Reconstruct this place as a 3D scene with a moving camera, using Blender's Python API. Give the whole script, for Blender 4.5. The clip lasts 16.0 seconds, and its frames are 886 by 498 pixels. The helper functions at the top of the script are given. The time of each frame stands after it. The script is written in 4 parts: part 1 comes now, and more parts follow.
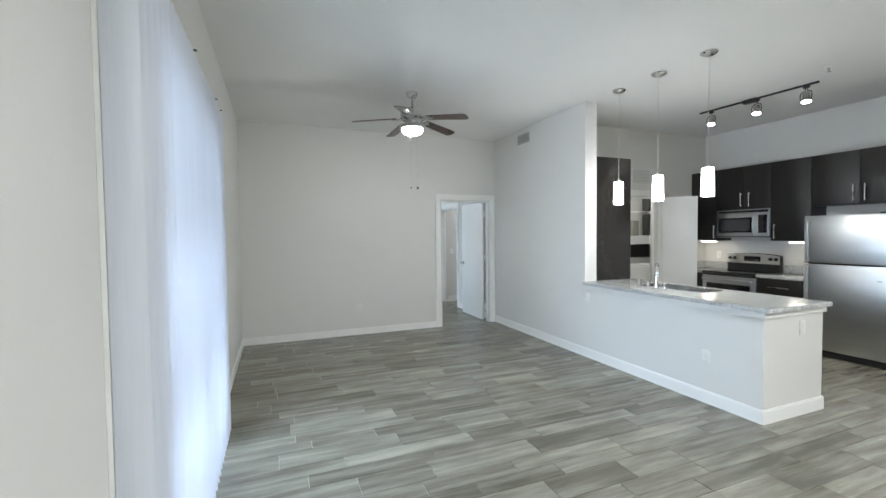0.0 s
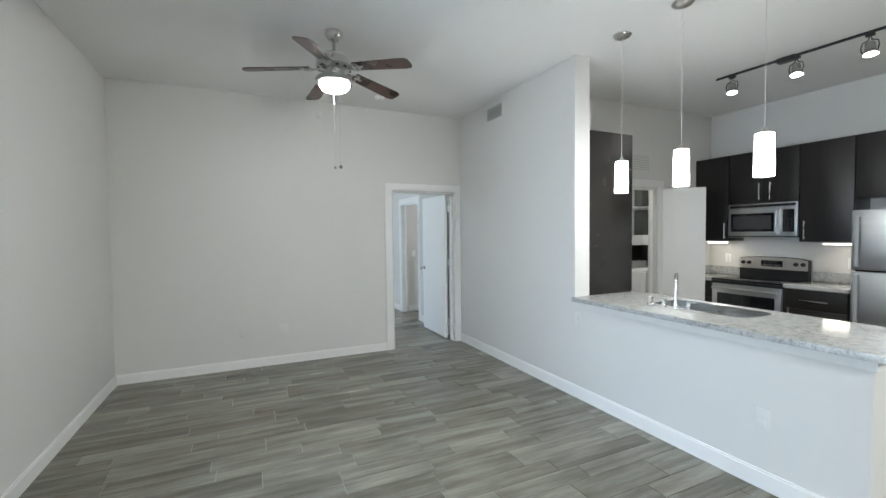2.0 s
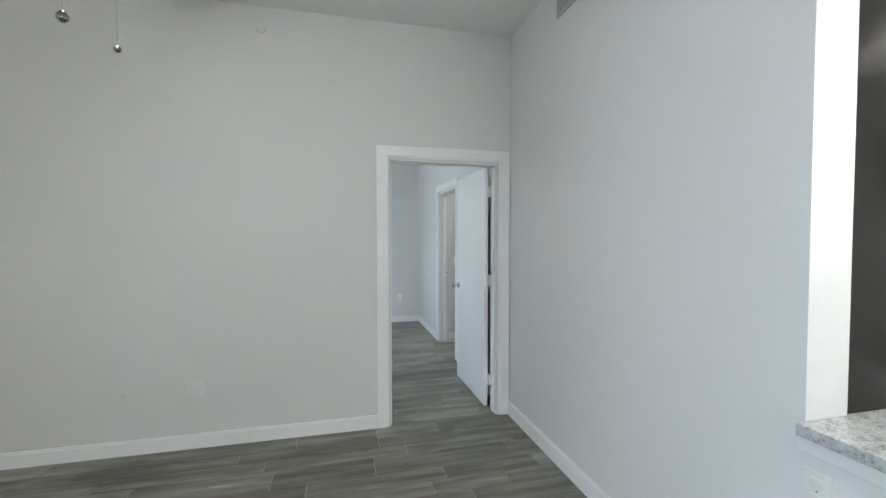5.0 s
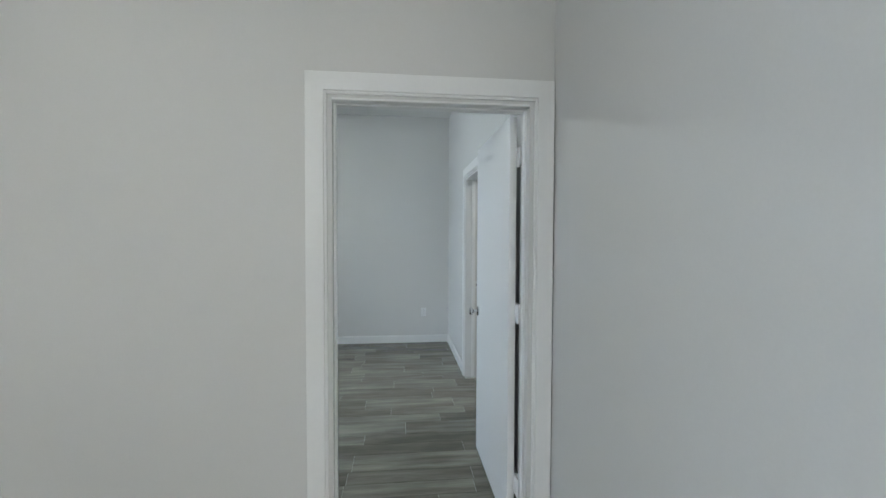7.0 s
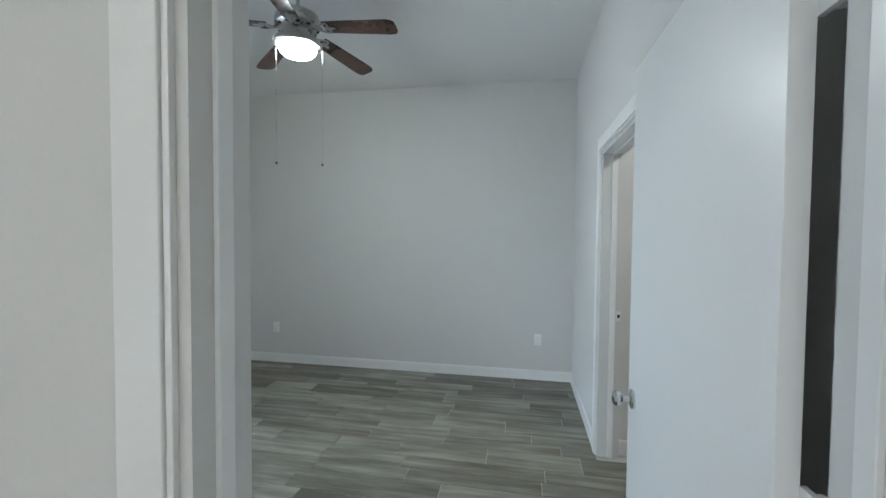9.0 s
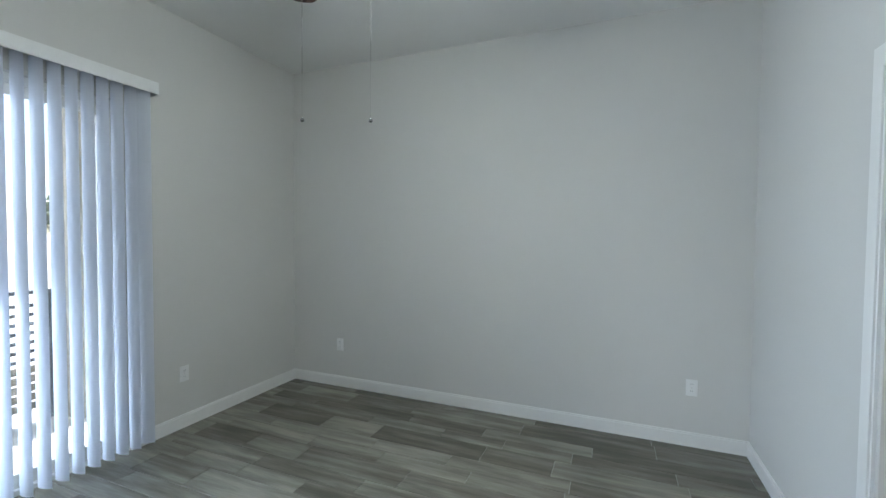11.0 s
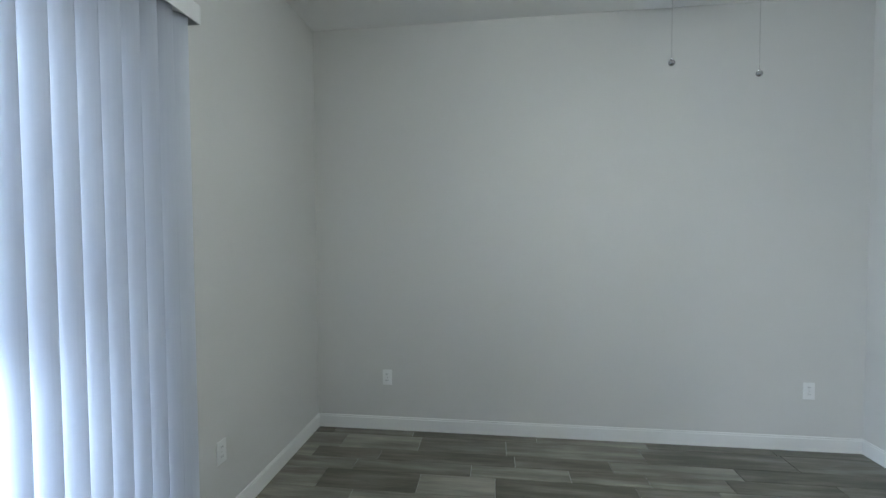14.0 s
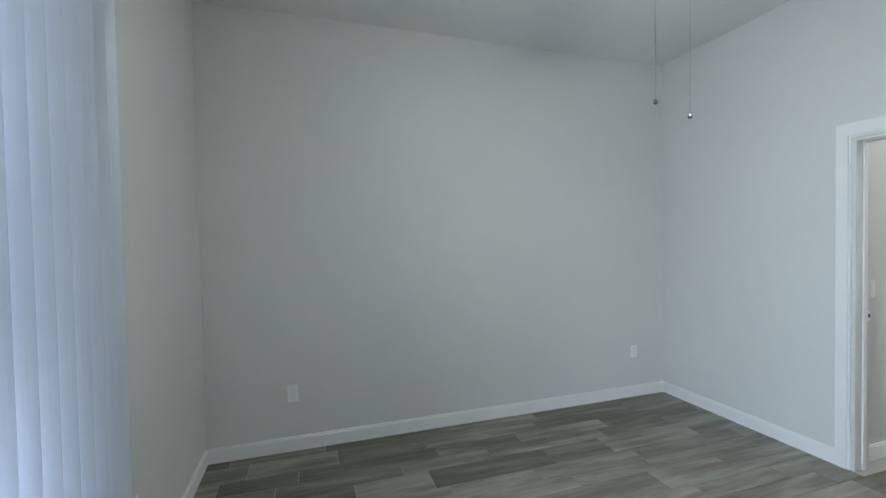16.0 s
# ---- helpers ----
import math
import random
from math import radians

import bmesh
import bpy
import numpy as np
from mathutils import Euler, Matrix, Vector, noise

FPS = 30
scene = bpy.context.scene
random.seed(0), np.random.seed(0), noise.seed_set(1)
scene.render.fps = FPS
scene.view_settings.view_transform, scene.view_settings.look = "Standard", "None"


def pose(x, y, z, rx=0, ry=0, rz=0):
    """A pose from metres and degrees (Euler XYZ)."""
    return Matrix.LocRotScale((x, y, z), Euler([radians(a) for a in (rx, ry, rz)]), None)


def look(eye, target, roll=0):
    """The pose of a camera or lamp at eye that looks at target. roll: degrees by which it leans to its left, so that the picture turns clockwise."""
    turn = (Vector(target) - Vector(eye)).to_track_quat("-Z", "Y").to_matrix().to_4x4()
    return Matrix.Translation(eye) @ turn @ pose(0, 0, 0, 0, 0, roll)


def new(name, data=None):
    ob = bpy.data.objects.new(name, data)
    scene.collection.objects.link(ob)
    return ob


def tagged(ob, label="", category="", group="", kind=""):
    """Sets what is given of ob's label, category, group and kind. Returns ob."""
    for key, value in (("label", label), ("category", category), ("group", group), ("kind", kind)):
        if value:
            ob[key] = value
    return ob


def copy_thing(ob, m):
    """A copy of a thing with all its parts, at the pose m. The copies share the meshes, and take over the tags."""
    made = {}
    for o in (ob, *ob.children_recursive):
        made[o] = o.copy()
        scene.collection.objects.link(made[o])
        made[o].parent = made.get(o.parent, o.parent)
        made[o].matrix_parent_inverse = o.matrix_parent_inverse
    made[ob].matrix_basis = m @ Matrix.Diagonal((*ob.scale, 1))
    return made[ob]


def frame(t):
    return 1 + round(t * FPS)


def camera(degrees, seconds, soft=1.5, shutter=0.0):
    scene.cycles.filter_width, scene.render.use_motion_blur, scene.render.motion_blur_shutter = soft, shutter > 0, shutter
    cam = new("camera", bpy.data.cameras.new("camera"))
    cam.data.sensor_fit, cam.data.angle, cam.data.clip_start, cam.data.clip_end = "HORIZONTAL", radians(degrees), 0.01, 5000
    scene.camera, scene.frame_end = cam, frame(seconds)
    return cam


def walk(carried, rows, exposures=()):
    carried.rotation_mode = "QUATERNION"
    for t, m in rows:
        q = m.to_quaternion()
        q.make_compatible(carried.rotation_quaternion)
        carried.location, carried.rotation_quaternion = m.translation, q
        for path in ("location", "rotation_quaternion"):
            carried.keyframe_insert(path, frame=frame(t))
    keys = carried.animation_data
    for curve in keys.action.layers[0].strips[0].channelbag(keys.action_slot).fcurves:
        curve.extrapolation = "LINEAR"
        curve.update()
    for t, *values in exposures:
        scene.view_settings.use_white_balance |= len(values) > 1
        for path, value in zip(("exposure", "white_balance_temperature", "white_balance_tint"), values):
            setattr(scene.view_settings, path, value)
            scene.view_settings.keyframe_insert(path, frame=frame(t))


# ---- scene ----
cam = camera(93.0, 16.0)
PATH = [
    (0, (0.151, 0.061, 1.489), (0.892, 1.917, 1.42), -0.6),
    (0.5, (0.353, 0.261, 1.48), (1.182, 2.08, 1.411), -0.7),
    (1, (0.554, 0.531, 1.475), (1.395, 2.344, 1.407), -0.6),
    (1.5, (0.711, 0.87, 1.504), (1.555, 2.682, 1.43), -0.6),
    (2, (0.953, 1.192, 1.486), (1.792, 3.005, 1.413), -0.6),
    (2.5, (1.207, 1.496, 1.496), (2.005, 3.329, 1.418), -0.7),
    (3, (1.408, 1.847, 1.491), (2.14, 3.707, 1.419), -0.6),
    (3.5, (1.657, 2.151, 1.491), (2.312, 4.039, 1.416), -0.7),
    (4, (1.873, 2.46, 1.486), (2.452, 4.373, 1.406), -0.7),
    (4.2, (1.951, 2.6, 1.473), (2.498, 4.522, 1.402), -0.5),
    (6.5, (2.774, 4.207, 1.455), (3.131, 6.174, 1.389), 0.1),
    (7, (2.919, 4.539, 1.46), (3.131, 6.527, 1.395), 0.2),
    (7.5, (2.99, 4.885, 1.478), (3.075, 6.882, 1.412), 0.3),
    (8, (3.094, 5.216, 1.477), (3.034, 7.214, 1.413), 0.3),
    (8.5, (3.134, 5.539, 1.468), (2.901, 7.524, 1.404), 0.2),
    (9, (3.09, 5.85, 1.483), (2.721, 7.815, 1.416), 0.5),
    (9.5, (3.075, 6.158, 1.483), (2.579, 8.094, 1.411), 0.4),
    (9.6, (3.076, 6.215, 1.489), (2.546, 8.142, 1.415), 0.4),
    (11.8, (2.321, 7.083, 1.454), (1.55, 8.927, 1.394), 0.5),
    (12, (2.195, 7.098, 1.474), (1.459, 8.957, 1.407), 0.5),
    (12.5, (1.912, 7.136, 1.464), (1.301, 9.04, 1.401), 0.4),
    (13, (1.635, 7.182, 1.486), (1.12, 9.114, 1.417), 0.1),
    (13.5, (1.371, 7.161, 1.505), (0.979, 9.121, 1.426), -0.2),
    (14, (1.127, 7.125, 1.495), (0.887, 9.11, 1.427), -0.3),
    (14.5, (0.901, 7.169, 1.478), (0.807, 9.166, 1.415), -0.4),
    (15, (0.75, 7.219, 1.497), (0.85, 9.216, 1.427), -0.8),
    (15.5, (0.588, 7.18, 1.471), (0.942, 9.148, 1.414), -0.4),
    (16, (0.444, 7.118, 1.475), (1.053, 9.022, 1.427), -1.0),
]
EXPOSURES = [(0.0, 1.47), (2.0, 1.46), (4.0, 1.47), (7.0, 1.28), (8.5, 1.31), (9.0, 1.36), (9.5, 1.43), (12.0, 1.46), (16.0, 1.43)]
walk(cam, [(t, look(eye, target, roll)) for t, eye, target, roll in PATH], EXPOSURES)

# strengths of the lights, in one place
WIN_LIVING, WIN_BED = 29, 23
OPAL, BOWL, BOWL_B, SPOT_W, CAB_W, LAUN_W, BATH_W, FILL_W = 14, 36, 50, 12, 0.08, 4.5, 9, 70
LIV_TILT, BED_TILT = -74, -75
BULB_L, BULB_B = 4.0, 5.0
FAN_L, FAN_B = -47, -3

# ---------------------------------------------------------------- light
world = bpy.data.worlds.new("world")
scene.world = world
world.use_nodes = True
wn = world.node_tree
sky = wn.nodes.new("ShaderNodeTexSky")
sky.sky_type, sky.sun_disc = "NISHITA", False
sky.sun_elevation, sky.sun_rotation = radians(72), radians(-90)
wn.links.new(sky.outputs[0], wn.nodes["Background"].inputs[0])
wn.nodes["Background"].inputs[1].default_value = 0.15

sun = new("sun", bpy.data.lights.new("sun", "SUN"))
sun.data.energy, sun.data.angle, sun.data.color = 4.5, radians(0.6), (1, 0.95, 0.88)
sun.matrix_world = look((-30.9, 4, 95.1), (0, 4, 0))


def window_light(name, x, y0, y1, z0, z1, watts, dip, swing, spread, tiers=3, columns=1):
    """The sky's light in a sliding door's opening: panels that shine inward (+x), down by dip and along y by swing."""
    h, w = (z1 - z0) / tiers, (y1 - y0) / columns
    for k in range(tiers):
        for c in range(columns):
            d = bpy.data.lights.new(name, "AREA")
            d.shape, d.size, d.size_y, d.energy, d.color = "RECTANGLE", w, h, watts * (1.35 - 0.7 * k / (tiers - 1)) / (tiers * columns), SKYLIGHT
            d.spread = radians(spread)
            ob = new(name, d)
            y, z = y0 + w * (c + 0.5), z0 + h * (k + 0.5)
            ob.matrix_world = look((x, y, z), (x + 1, y + swing, z - dip))


def lamp(name, kind, at, to, watts, color, size=0.1, size_y=0.1, spot=90):
    d = bpy.data.lights.new(name, kind)
    d.energy, d.color = watts, color
    if kind == "AREA":
        d.shape, d.size, d.size_y = "RECTANGLE", size, size_y
    else:
        d.shadow_soft_size = size
    if kind == "SPOT":
        d.spot_size, d.spot_blend = radians(spot), 0.6
    ob = new(name, d)
    ob.matrix_world = look(at, to)
    return ob


SKYLIGHT = (0.61, 0.775, 1.0)
window_light("daylight_living", -0.50, 1.74, 3.46, 0.06, 2.20, WIN_LIVING, 0.4, 0.0, 150, 3, 1)
window_light("daylight_bedroom", -0.50, 6.82, 8.06, 0.06, 2.25, WIN_BED, 0.55, 0.7, 150, 2, 3)

# ---------------------------------------------------------------- materials


def nodes_of(name):
    m = bpy.data.materials.new(name)
    m.use_nodes = True
    nt = m.node_tree
    return m, nt, nt.nodes["Principled BSDF"]


def link(nt, a, b):
    nt.links.new(a, b)


def ramp(nt, fac, stops):
    r = nt.nodes.new("ShaderNodeValToRGB")
    el = r.color_ramp.elements
    while len(el) < len(stops):
        el.new(0.5)
    for e, (p, c) in zip(el, stops):
        e.position, e.color = p, (*c, 1)
    link(nt, fac, r.inputs[0])
    return r.outputs[0]


def coords(nt, scale, world_space=False, shift=None):
    if world_space:
        src = nt.nodes.new("ShaderNodeNewGeometry").outputs["Position"]
    else:
        src = nt.nodes.new("ShaderNodeTexCoord").outputs["Object"]
    mp = nt.nodes.new("ShaderNodeMapping")
    mp.inputs["Scale"].default_value = scale
    link(nt, src, mp.inputs["Vector"])
    if shift is not None:
        link(nt, shift, mp.inputs["Location"])
    return mp.outputs[0]


def noise_tex(nt, vec, scale, detail=4, rough=0.55):
    n = nt.nodes.new("ShaderNodeTexNoise")
    n.inputs["Scale"].default_value, n.inputs["Detail"].default_value, n.inputs["Roughness"].default_value = scale, detail, rough
    link(nt, vec, n.inputs["Vector"])
    return n.outputs["Fac"]


def bump(nt, bsdf, height, strength, distance=0.001):
    b = nt.nodes.new("ShaderNodeBump")
    b.inputs["Strength"].default_value, b.inputs["Distance"].default_value = strength, distance
    link(nt, height, b.inputs["Height"])
    link(nt, b.outputs[0], bsdf.inputs["Normal"])


def spread(c, k):
    return tuple(max(0.0, min(1.0, v * k)) for v in c)


def surface(name, color, rough, metal=0.0, vary=0.06, big=1.5, fine=60, grain=(1, 1, 1), relief=0.1, depth=0.001, rough_vary=0.06):
    """A painted, metal or wooden surface: colour at two scales, uneven gloss, fine relief."""
    m, nt, b = nodes_of(name)
    v = coords(nt, grain, True)
    n1, n2 = noise_tex(nt, v, big), noise_tex(nt, v, fine, 3)
    mix = nt.nodes.new("ShaderNodeMath")
    mix.operation = "MULTIPLY_ADD"
    mix.inputs[1].default_value = 0.6
    link(nt, n1, mix.inputs[0])
    sc = nt.nodes.new("ShaderNodeMath")
    sc.operation = "MULTIPLY"
    sc.inputs[1].default_value = 0.4
    link(nt, n2, sc.inputs[0])
    link(nt, sc.outputs[0], mix.inputs[2])
    link(nt, ramp(nt, mix.outputs[0], [(0.3, spread(color, 1 - vary)), (0.7, spread(color, 1 + vary))]), b.inputs["Base Color"])
    b.inputs["Metallic"].default_value = metal
    mr = nt.nodes.new("ShaderNodeMapRange")
    mr.inputs["To Min"].default_value, mr.inputs["To Max"].default_value = max(0.02, rough - rough_vary), rough + rough_vary
    link(nt, n1, mr.inputs["Value"])
    link(nt, mr.outputs[0], b.inputs["Roughness"])
    bump(nt, b, n2, relief, depth)
    return m


def glow(name, color, strength):
    m, nt, b = nodes_of(name)
    b.inputs["Base Color"].default_value = (0.9, 0.9, 0.9, 1)
    b.inputs["Roughness"].default_value = 0.3
    b.inputs["Emission Color"].default_value = (*color, 1)
    b.inputs["Emission Strength"].default_value = strength
    return m


def wood_tile(name, per_object):
    """Grey wood-look porcelain plank, its tone changing from plank to plank."""
    m, nt, b = nodes_of(name)
    if per_object:
        rnd = nt.nodes.new("ShaderNodeObjectInfo").outputs["Random"]
    else:
        rnd = nt.nodes.new("ShaderNodeNewGeometry").outputs["Random Per Island"]
    sh = nt.nodes.new("ShaderNodeCombineXYZ")
    k = nt.nodes.new("ShaderNodeMath")
    k.operation = "MULTIPLY"
    k.inputs[1].default_value = 57.0
    link(nt, rnd, k.inputs[0])
    for i in range(3):
        link(nt, k.outputs[0], sh.inputs[i])
    v = coords(nt, (0.9, 9.0, 1.0), True, sh.outputs[0])
    streak = noise_tex(nt, v, 1.7, 4, 0.5)
    vb = coords(nt, (1.6, 3.4, 1.0), True, sh.outputs[0])
    cloud = noise_tex(nt, vb, 1.3, 3, 0.5)
    vg = coords(nt, (3.0, 60.0, 1.0), True, sh.outputs[0])
    fine = noise_tex(nt, vg, 3.0, 4, 0.6)
    tone = nt.nodes.new("ShaderNodeMath")
    tone.operation = "MULTIPLY_ADD"
    tone.inputs[1].default_value, tone.inputs[2].default_value = 0.15, -0.02
    link(nt, rnd, tone.inputs[0])
    acc = tone.outputs[0]
    for src, w in ((streak, 0.50), (cloud, 0.24), (fine, 0.22)):
        a = nt.nodes.new("ShaderNodeMath")
        a.operation = "MULTIPLY_ADD"
        a.inputs[1].default_value = w
        link(nt, src, a.inputs[0])
        link(nt, acc, a.inputs[2])
        acc = a.outputs[0]
    link(nt, ramp(nt, acc, [(0.40, (0.090, 0.085, 0.065)), (0.50, (0.138, 0.131, 0.103)), (0.58, (0.190, 0.181, 0.146)), (0.70, (0.280, 0.267, 0.221))]), b.inputs["Base Color"])
    mr = nt.nodes.new("ShaderNodeMapRange")
    mr.inputs["To Min"].default_value, mr.inputs["To Max"].default_value = 0.17, 0.31
    link(nt, streak, mr.inputs["Value"])
    link(nt, mr.outputs[0], b.inputs["Roughness"])
    bump(nt, b, fine, 0.25, 0.0012)
    return m


def granite(name):
    m, nt, b = nodes_of(name)
    v = coords(nt, (1, 1, 1), True)
    n1, n2, n3 = noise_tex(nt, v, 24, 5, 0.65), noise_tex(nt, v, 85, 4, 0.7), noise_tex(nt, v, 260, 2, 0.6)
    acc = None
    for src, w in ((n1, 0.34), (n2, 0.44), (n3, 0.28)):
        a = nt.nodes.new("ShaderNodeMath")
        a.operation = "MULTIPLY_ADD"
        a.inputs[1].default_value = w
        a.inputs[2].default_value = 0
        link(nt, src, a.inputs[0])
        if acc is not None:
            link(nt, acc, a.inputs[2])
        acc = a.outputs[0]
    link(nt, ramp(nt, acc, [(0.42, (0.11, 0.115, 0.115)), (0.47, (0.30, 0.305, 0.30)), (0.54, (0.43, 0.435, 0.425)), (0.66, (0.55, 0.55, 0.54))]), b.inputs["Base Color"])
    b.inputs["Roughness"].default_value = 0.10
    return m


def stone(name, a, c, scale=6):
    m, nt, b = nodes_of(name)
    v = coords(nt, (1, 1, 1), True)
    n1, n2 = noise_tex(nt, v, scale, 5, 0.65), noise_tex(nt, v, scale * 9, 3)
    link(nt, ramp(nt, n1, [(0.35, a), (0.65, c)]), b.inputs["Base Color"])
    b.inputs["Roughness"].default_value = 0.85
    bump(nt, b, n2, 0.6, 0.01)
    return m


def vane_fabric(name):
    m, nt, b = nodes_of(name)
    v = coords(nt, (40, 40, 1), False)
    n = noise_tex(nt, v, 4, 3)
    col = ramp(nt, n, [(0.3, (0.74, 0.765, 0.82)), (0.7, (0.77, 0.795, 0.85))])
    link(nt, col, b.inputs["Base Color"])
    b.inputs["Roughness"].default_value = 0.42
    tr = nt.nodes.new("ShaderNodeBsdfTranslucent")
    link(nt, col, tr.inputs["Color"])
    mx = nt.nodes.new("ShaderNodeMixShader")
    mx.inputs[0].default_value = 0.36
    link(nt, b.outputs[0], mx.inputs[1])
    link(nt, tr.outputs[0], mx.inputs[2])
    link(nt, mx.outputs[0], nt.nodes["Material Output"].inputs["Surface"])
    return m


def clear_glass(name, tint=(0.95, 0.98, 0.97)):
    m, nt, b = nodes_of(name)
    b.inputs["Base Color"].default_value = (*tint, 1)
    b.inputs["Roughness"].default_value = 0.02
    b.inputs["Transmission Weight"].default_value = 1.0
    b.inputs["IOR"].default_value = 1.45
    return m


M_WALL = surface("wall_paint", (0.62, 0.61, 0.585), 0.62, vary=0.025, big=0.8, fine=140, relief=0.10, depth=0.0008)
M_CEIL = surface("ceiling_paint", (0.75, 0.745, 0.725), 0.8, vary=0.025, big=0.7, fine=160, relief=0.2, depth=0.001)
M_TRIM = surface("white_trim_paint", (0.76, 0.755, 0.735), 0.34, vary=0.02, big=2.5, fine=50, relief=0.04)
M_DOOR = surface("white_door_paint", (0.80, 0.80, 0.785), 0.36, vary=0.02, big=1.2, fine=60, grain=(3, 3, 0.4), relief=0.08)
M_GROUT = surface("pale_grout", (0.31, 0.305, 0.275), 0.85, vary=0.08, big=3, fine=80, relief=0.3)
M_TILE = wood_tile("wood_look_tile", True)
M_TILE2 = wood_tile("wood_look_tile_rest", False)
M_CAB = surface("espresso_wood", (0.0115, 0.0100, 0.0092), 0.36, vary=0.35, big=2.0, fine=9, grain=(14, 14, 1.0), relief=0.10)
M_VENEER = surface("mottled_espresso_veneer", (0.0165, 0.0145, 0.0125), 0.25, vary=0.30, big=3.2, fine=26, grain=(1.4, 1.4, 0.7), relief=0.05)
M_STEEL = surface("brushed_steel", (0.60, 0.61, 0.62), 0.34, 1.0, vary=0.05, big=1.4, fine=24, grain=(1, 1, 30), relief=0.04, rough_vary=0.05)
M_NICKEL = surface("brushed_nickel", (0.52, 0.51, 0.49), 0.28, 1.0, vary=0.06, big=6, fine=80, relief=0.03)
M_CHROME = surface("chrome", (0.80, 0.80, 0.80), 0.07, 1.0, vary=0.02, relief=0.0, rough_vary=0.02)
M_SINK = surface("polished_sink_steel", (0.66, 0.67, 0.68), 0.20, 1.0, vary=0.05, big=4, fine=40, grain=(1, 6, 1), relief=0.03)
M_DARKCHROME = surface("dark_chrome", (0.33, 0.33, 0.34), 0.18, 1.0, vary=0.1, relief=0.0)
M_CTRL = surface("polished_control_steel", (0.72, 0.70, 0.67), 0.36, 1.0, vary=0.05, big=1.4, fine=24, grain=(1, 1, 30), relief=0.03, rough_vary=0.03)
M_HANDLE = surface("grey_moulded_plastic", (0.26, 0.27, 0.28), 0.4, vary=0.05)
M_BLACK = surface("black_plastic", (0.016, 0.016, 0.017), 0.35, vary=0.2)
M_DARKBOX = surface("dark_grey_card", (0.055, 0.060, 0.055), 0.55, vary=0.15)
M_BLKGLASS = surface("black_glass", (0.012, 0.012, 0.014), 0.06, vary=0.1, relief=0.0, rough_vary=0.02)
M_GREYGLASS = surface("oven_window", (0.035, 0.036, 0.04), 0.08, vary=0.1, relief=0.0, rough_vary=0.02)
M_PLASTIC = surface("white_plastic", (0.80, 0.80, 0.79), 0.35, vary=0.02, relief=0.02)
M_PLATE = surface("painted_plate", (0.645, 0.637, 0.612), 0.4, vary=0.02, relief=0.02)
M_CORD = surface("pale_cord", (0.62, 0.61, 0.58), 0.5, vary=0.03)
M_VENT = surface("painted_vent", (0.36, 0.37, 0.34), 0.5, vary=0.04)
M_SLOT = surface("dark_slot", (0.03, 0.03, 0.03), 0.6)
M_GRANITE = granite("speckled_granite")
M_BLADE = surface("walnut_blade", (0.036, 0.017, 0.012), 0.28, vary=0.3, big=3, fine=12, grain=(3, 3, 3), relief=0.06)
M_FRAME = surface("white_vinyl_frame", (0.74, 0.74, 0.73), 0.4, vary=0.03)
M_VANE = vane_fabric("pale_blind_vane")
M_GLASS = clear_glass("window_glass")
M_OPAL = glow("lit_opal_glass", (0.96, 0.985, 0.985), OPAL)
M_BOWL = glow("lit_fan_bowl", (0.95, 0.985, 0.985), BOWL)
M_BOWLB = glow("lit_bedroom_fan_bowl", (0.86, 0.965, 0.985), BOWL_B)
M_LED = glow("lit_led_strip", (1.0, 0.93, 0.80), 9)
M_SPOT = glow("lit_spot_face", (1.0, 0.97, 0.92), 22)
M_CONC = stone("balcony_concrete", (0.50, 0.49, 0.47), (0.60, 0.59, 0.57), 4)
M_ASPH = stone("pale_parking_lot", (0.42, 0.42, 0.41), (0.54, 0.53, 0.51), 1.2)
M_COLUMN = stone("limestone_veneer", (0.36, 0.33, 0.28), (0.55, 0.52, 0.45), 7)
M_RAIL = surface("dark_bronze_rail", (0.15, 0.16, 0.17), 0.5, vary=0.1)
M_RAILWOOD = surface("weathered_rail_board", (0.34, 0.30, 0.25), 0.7, vary=0.2, big=3, fine=30)
M_LEAF = surface("foliage", (0.07, 0.10, 0.05), 0.7, vary=0.35, big=2, fine=20)
M_BARK = surface("bark", (0.12, 0.10, 0.08), 0.9, vary=0.3, big=6, fine=40, relief=0.6, depth=0.01)
M_STUCCO = surface("outside_stucco", (0.68, 0.67, 0.64), 0.9, vary=0.06, fine=120, relief=0.5, depth=0.003)

# ---------------------------------------------------------------- mesh helpers


def add_box(bm, a, b, bevel=0.0):
    r = bmesh.ops.create_cube(bm, size=1)
    vs = r["verts"]
    for v in vs:
        v.co = Vector([a[i] if v.co[i] < 0 else b[i] for i in range(3)])
    if bevel > 0:
        es = list({e for v in vs for e in v.link_edges})
        bmesh.ops.bevel(bm, geom=es, offset=bevel, segments=2, profile=0.6, affect="EDGES")
    return bm


def boxes(*items, bevel=0.0):
    bm = bmesh.new()
    for a, b in items:
        add_box(bm, a, b, bevel)
    return bm


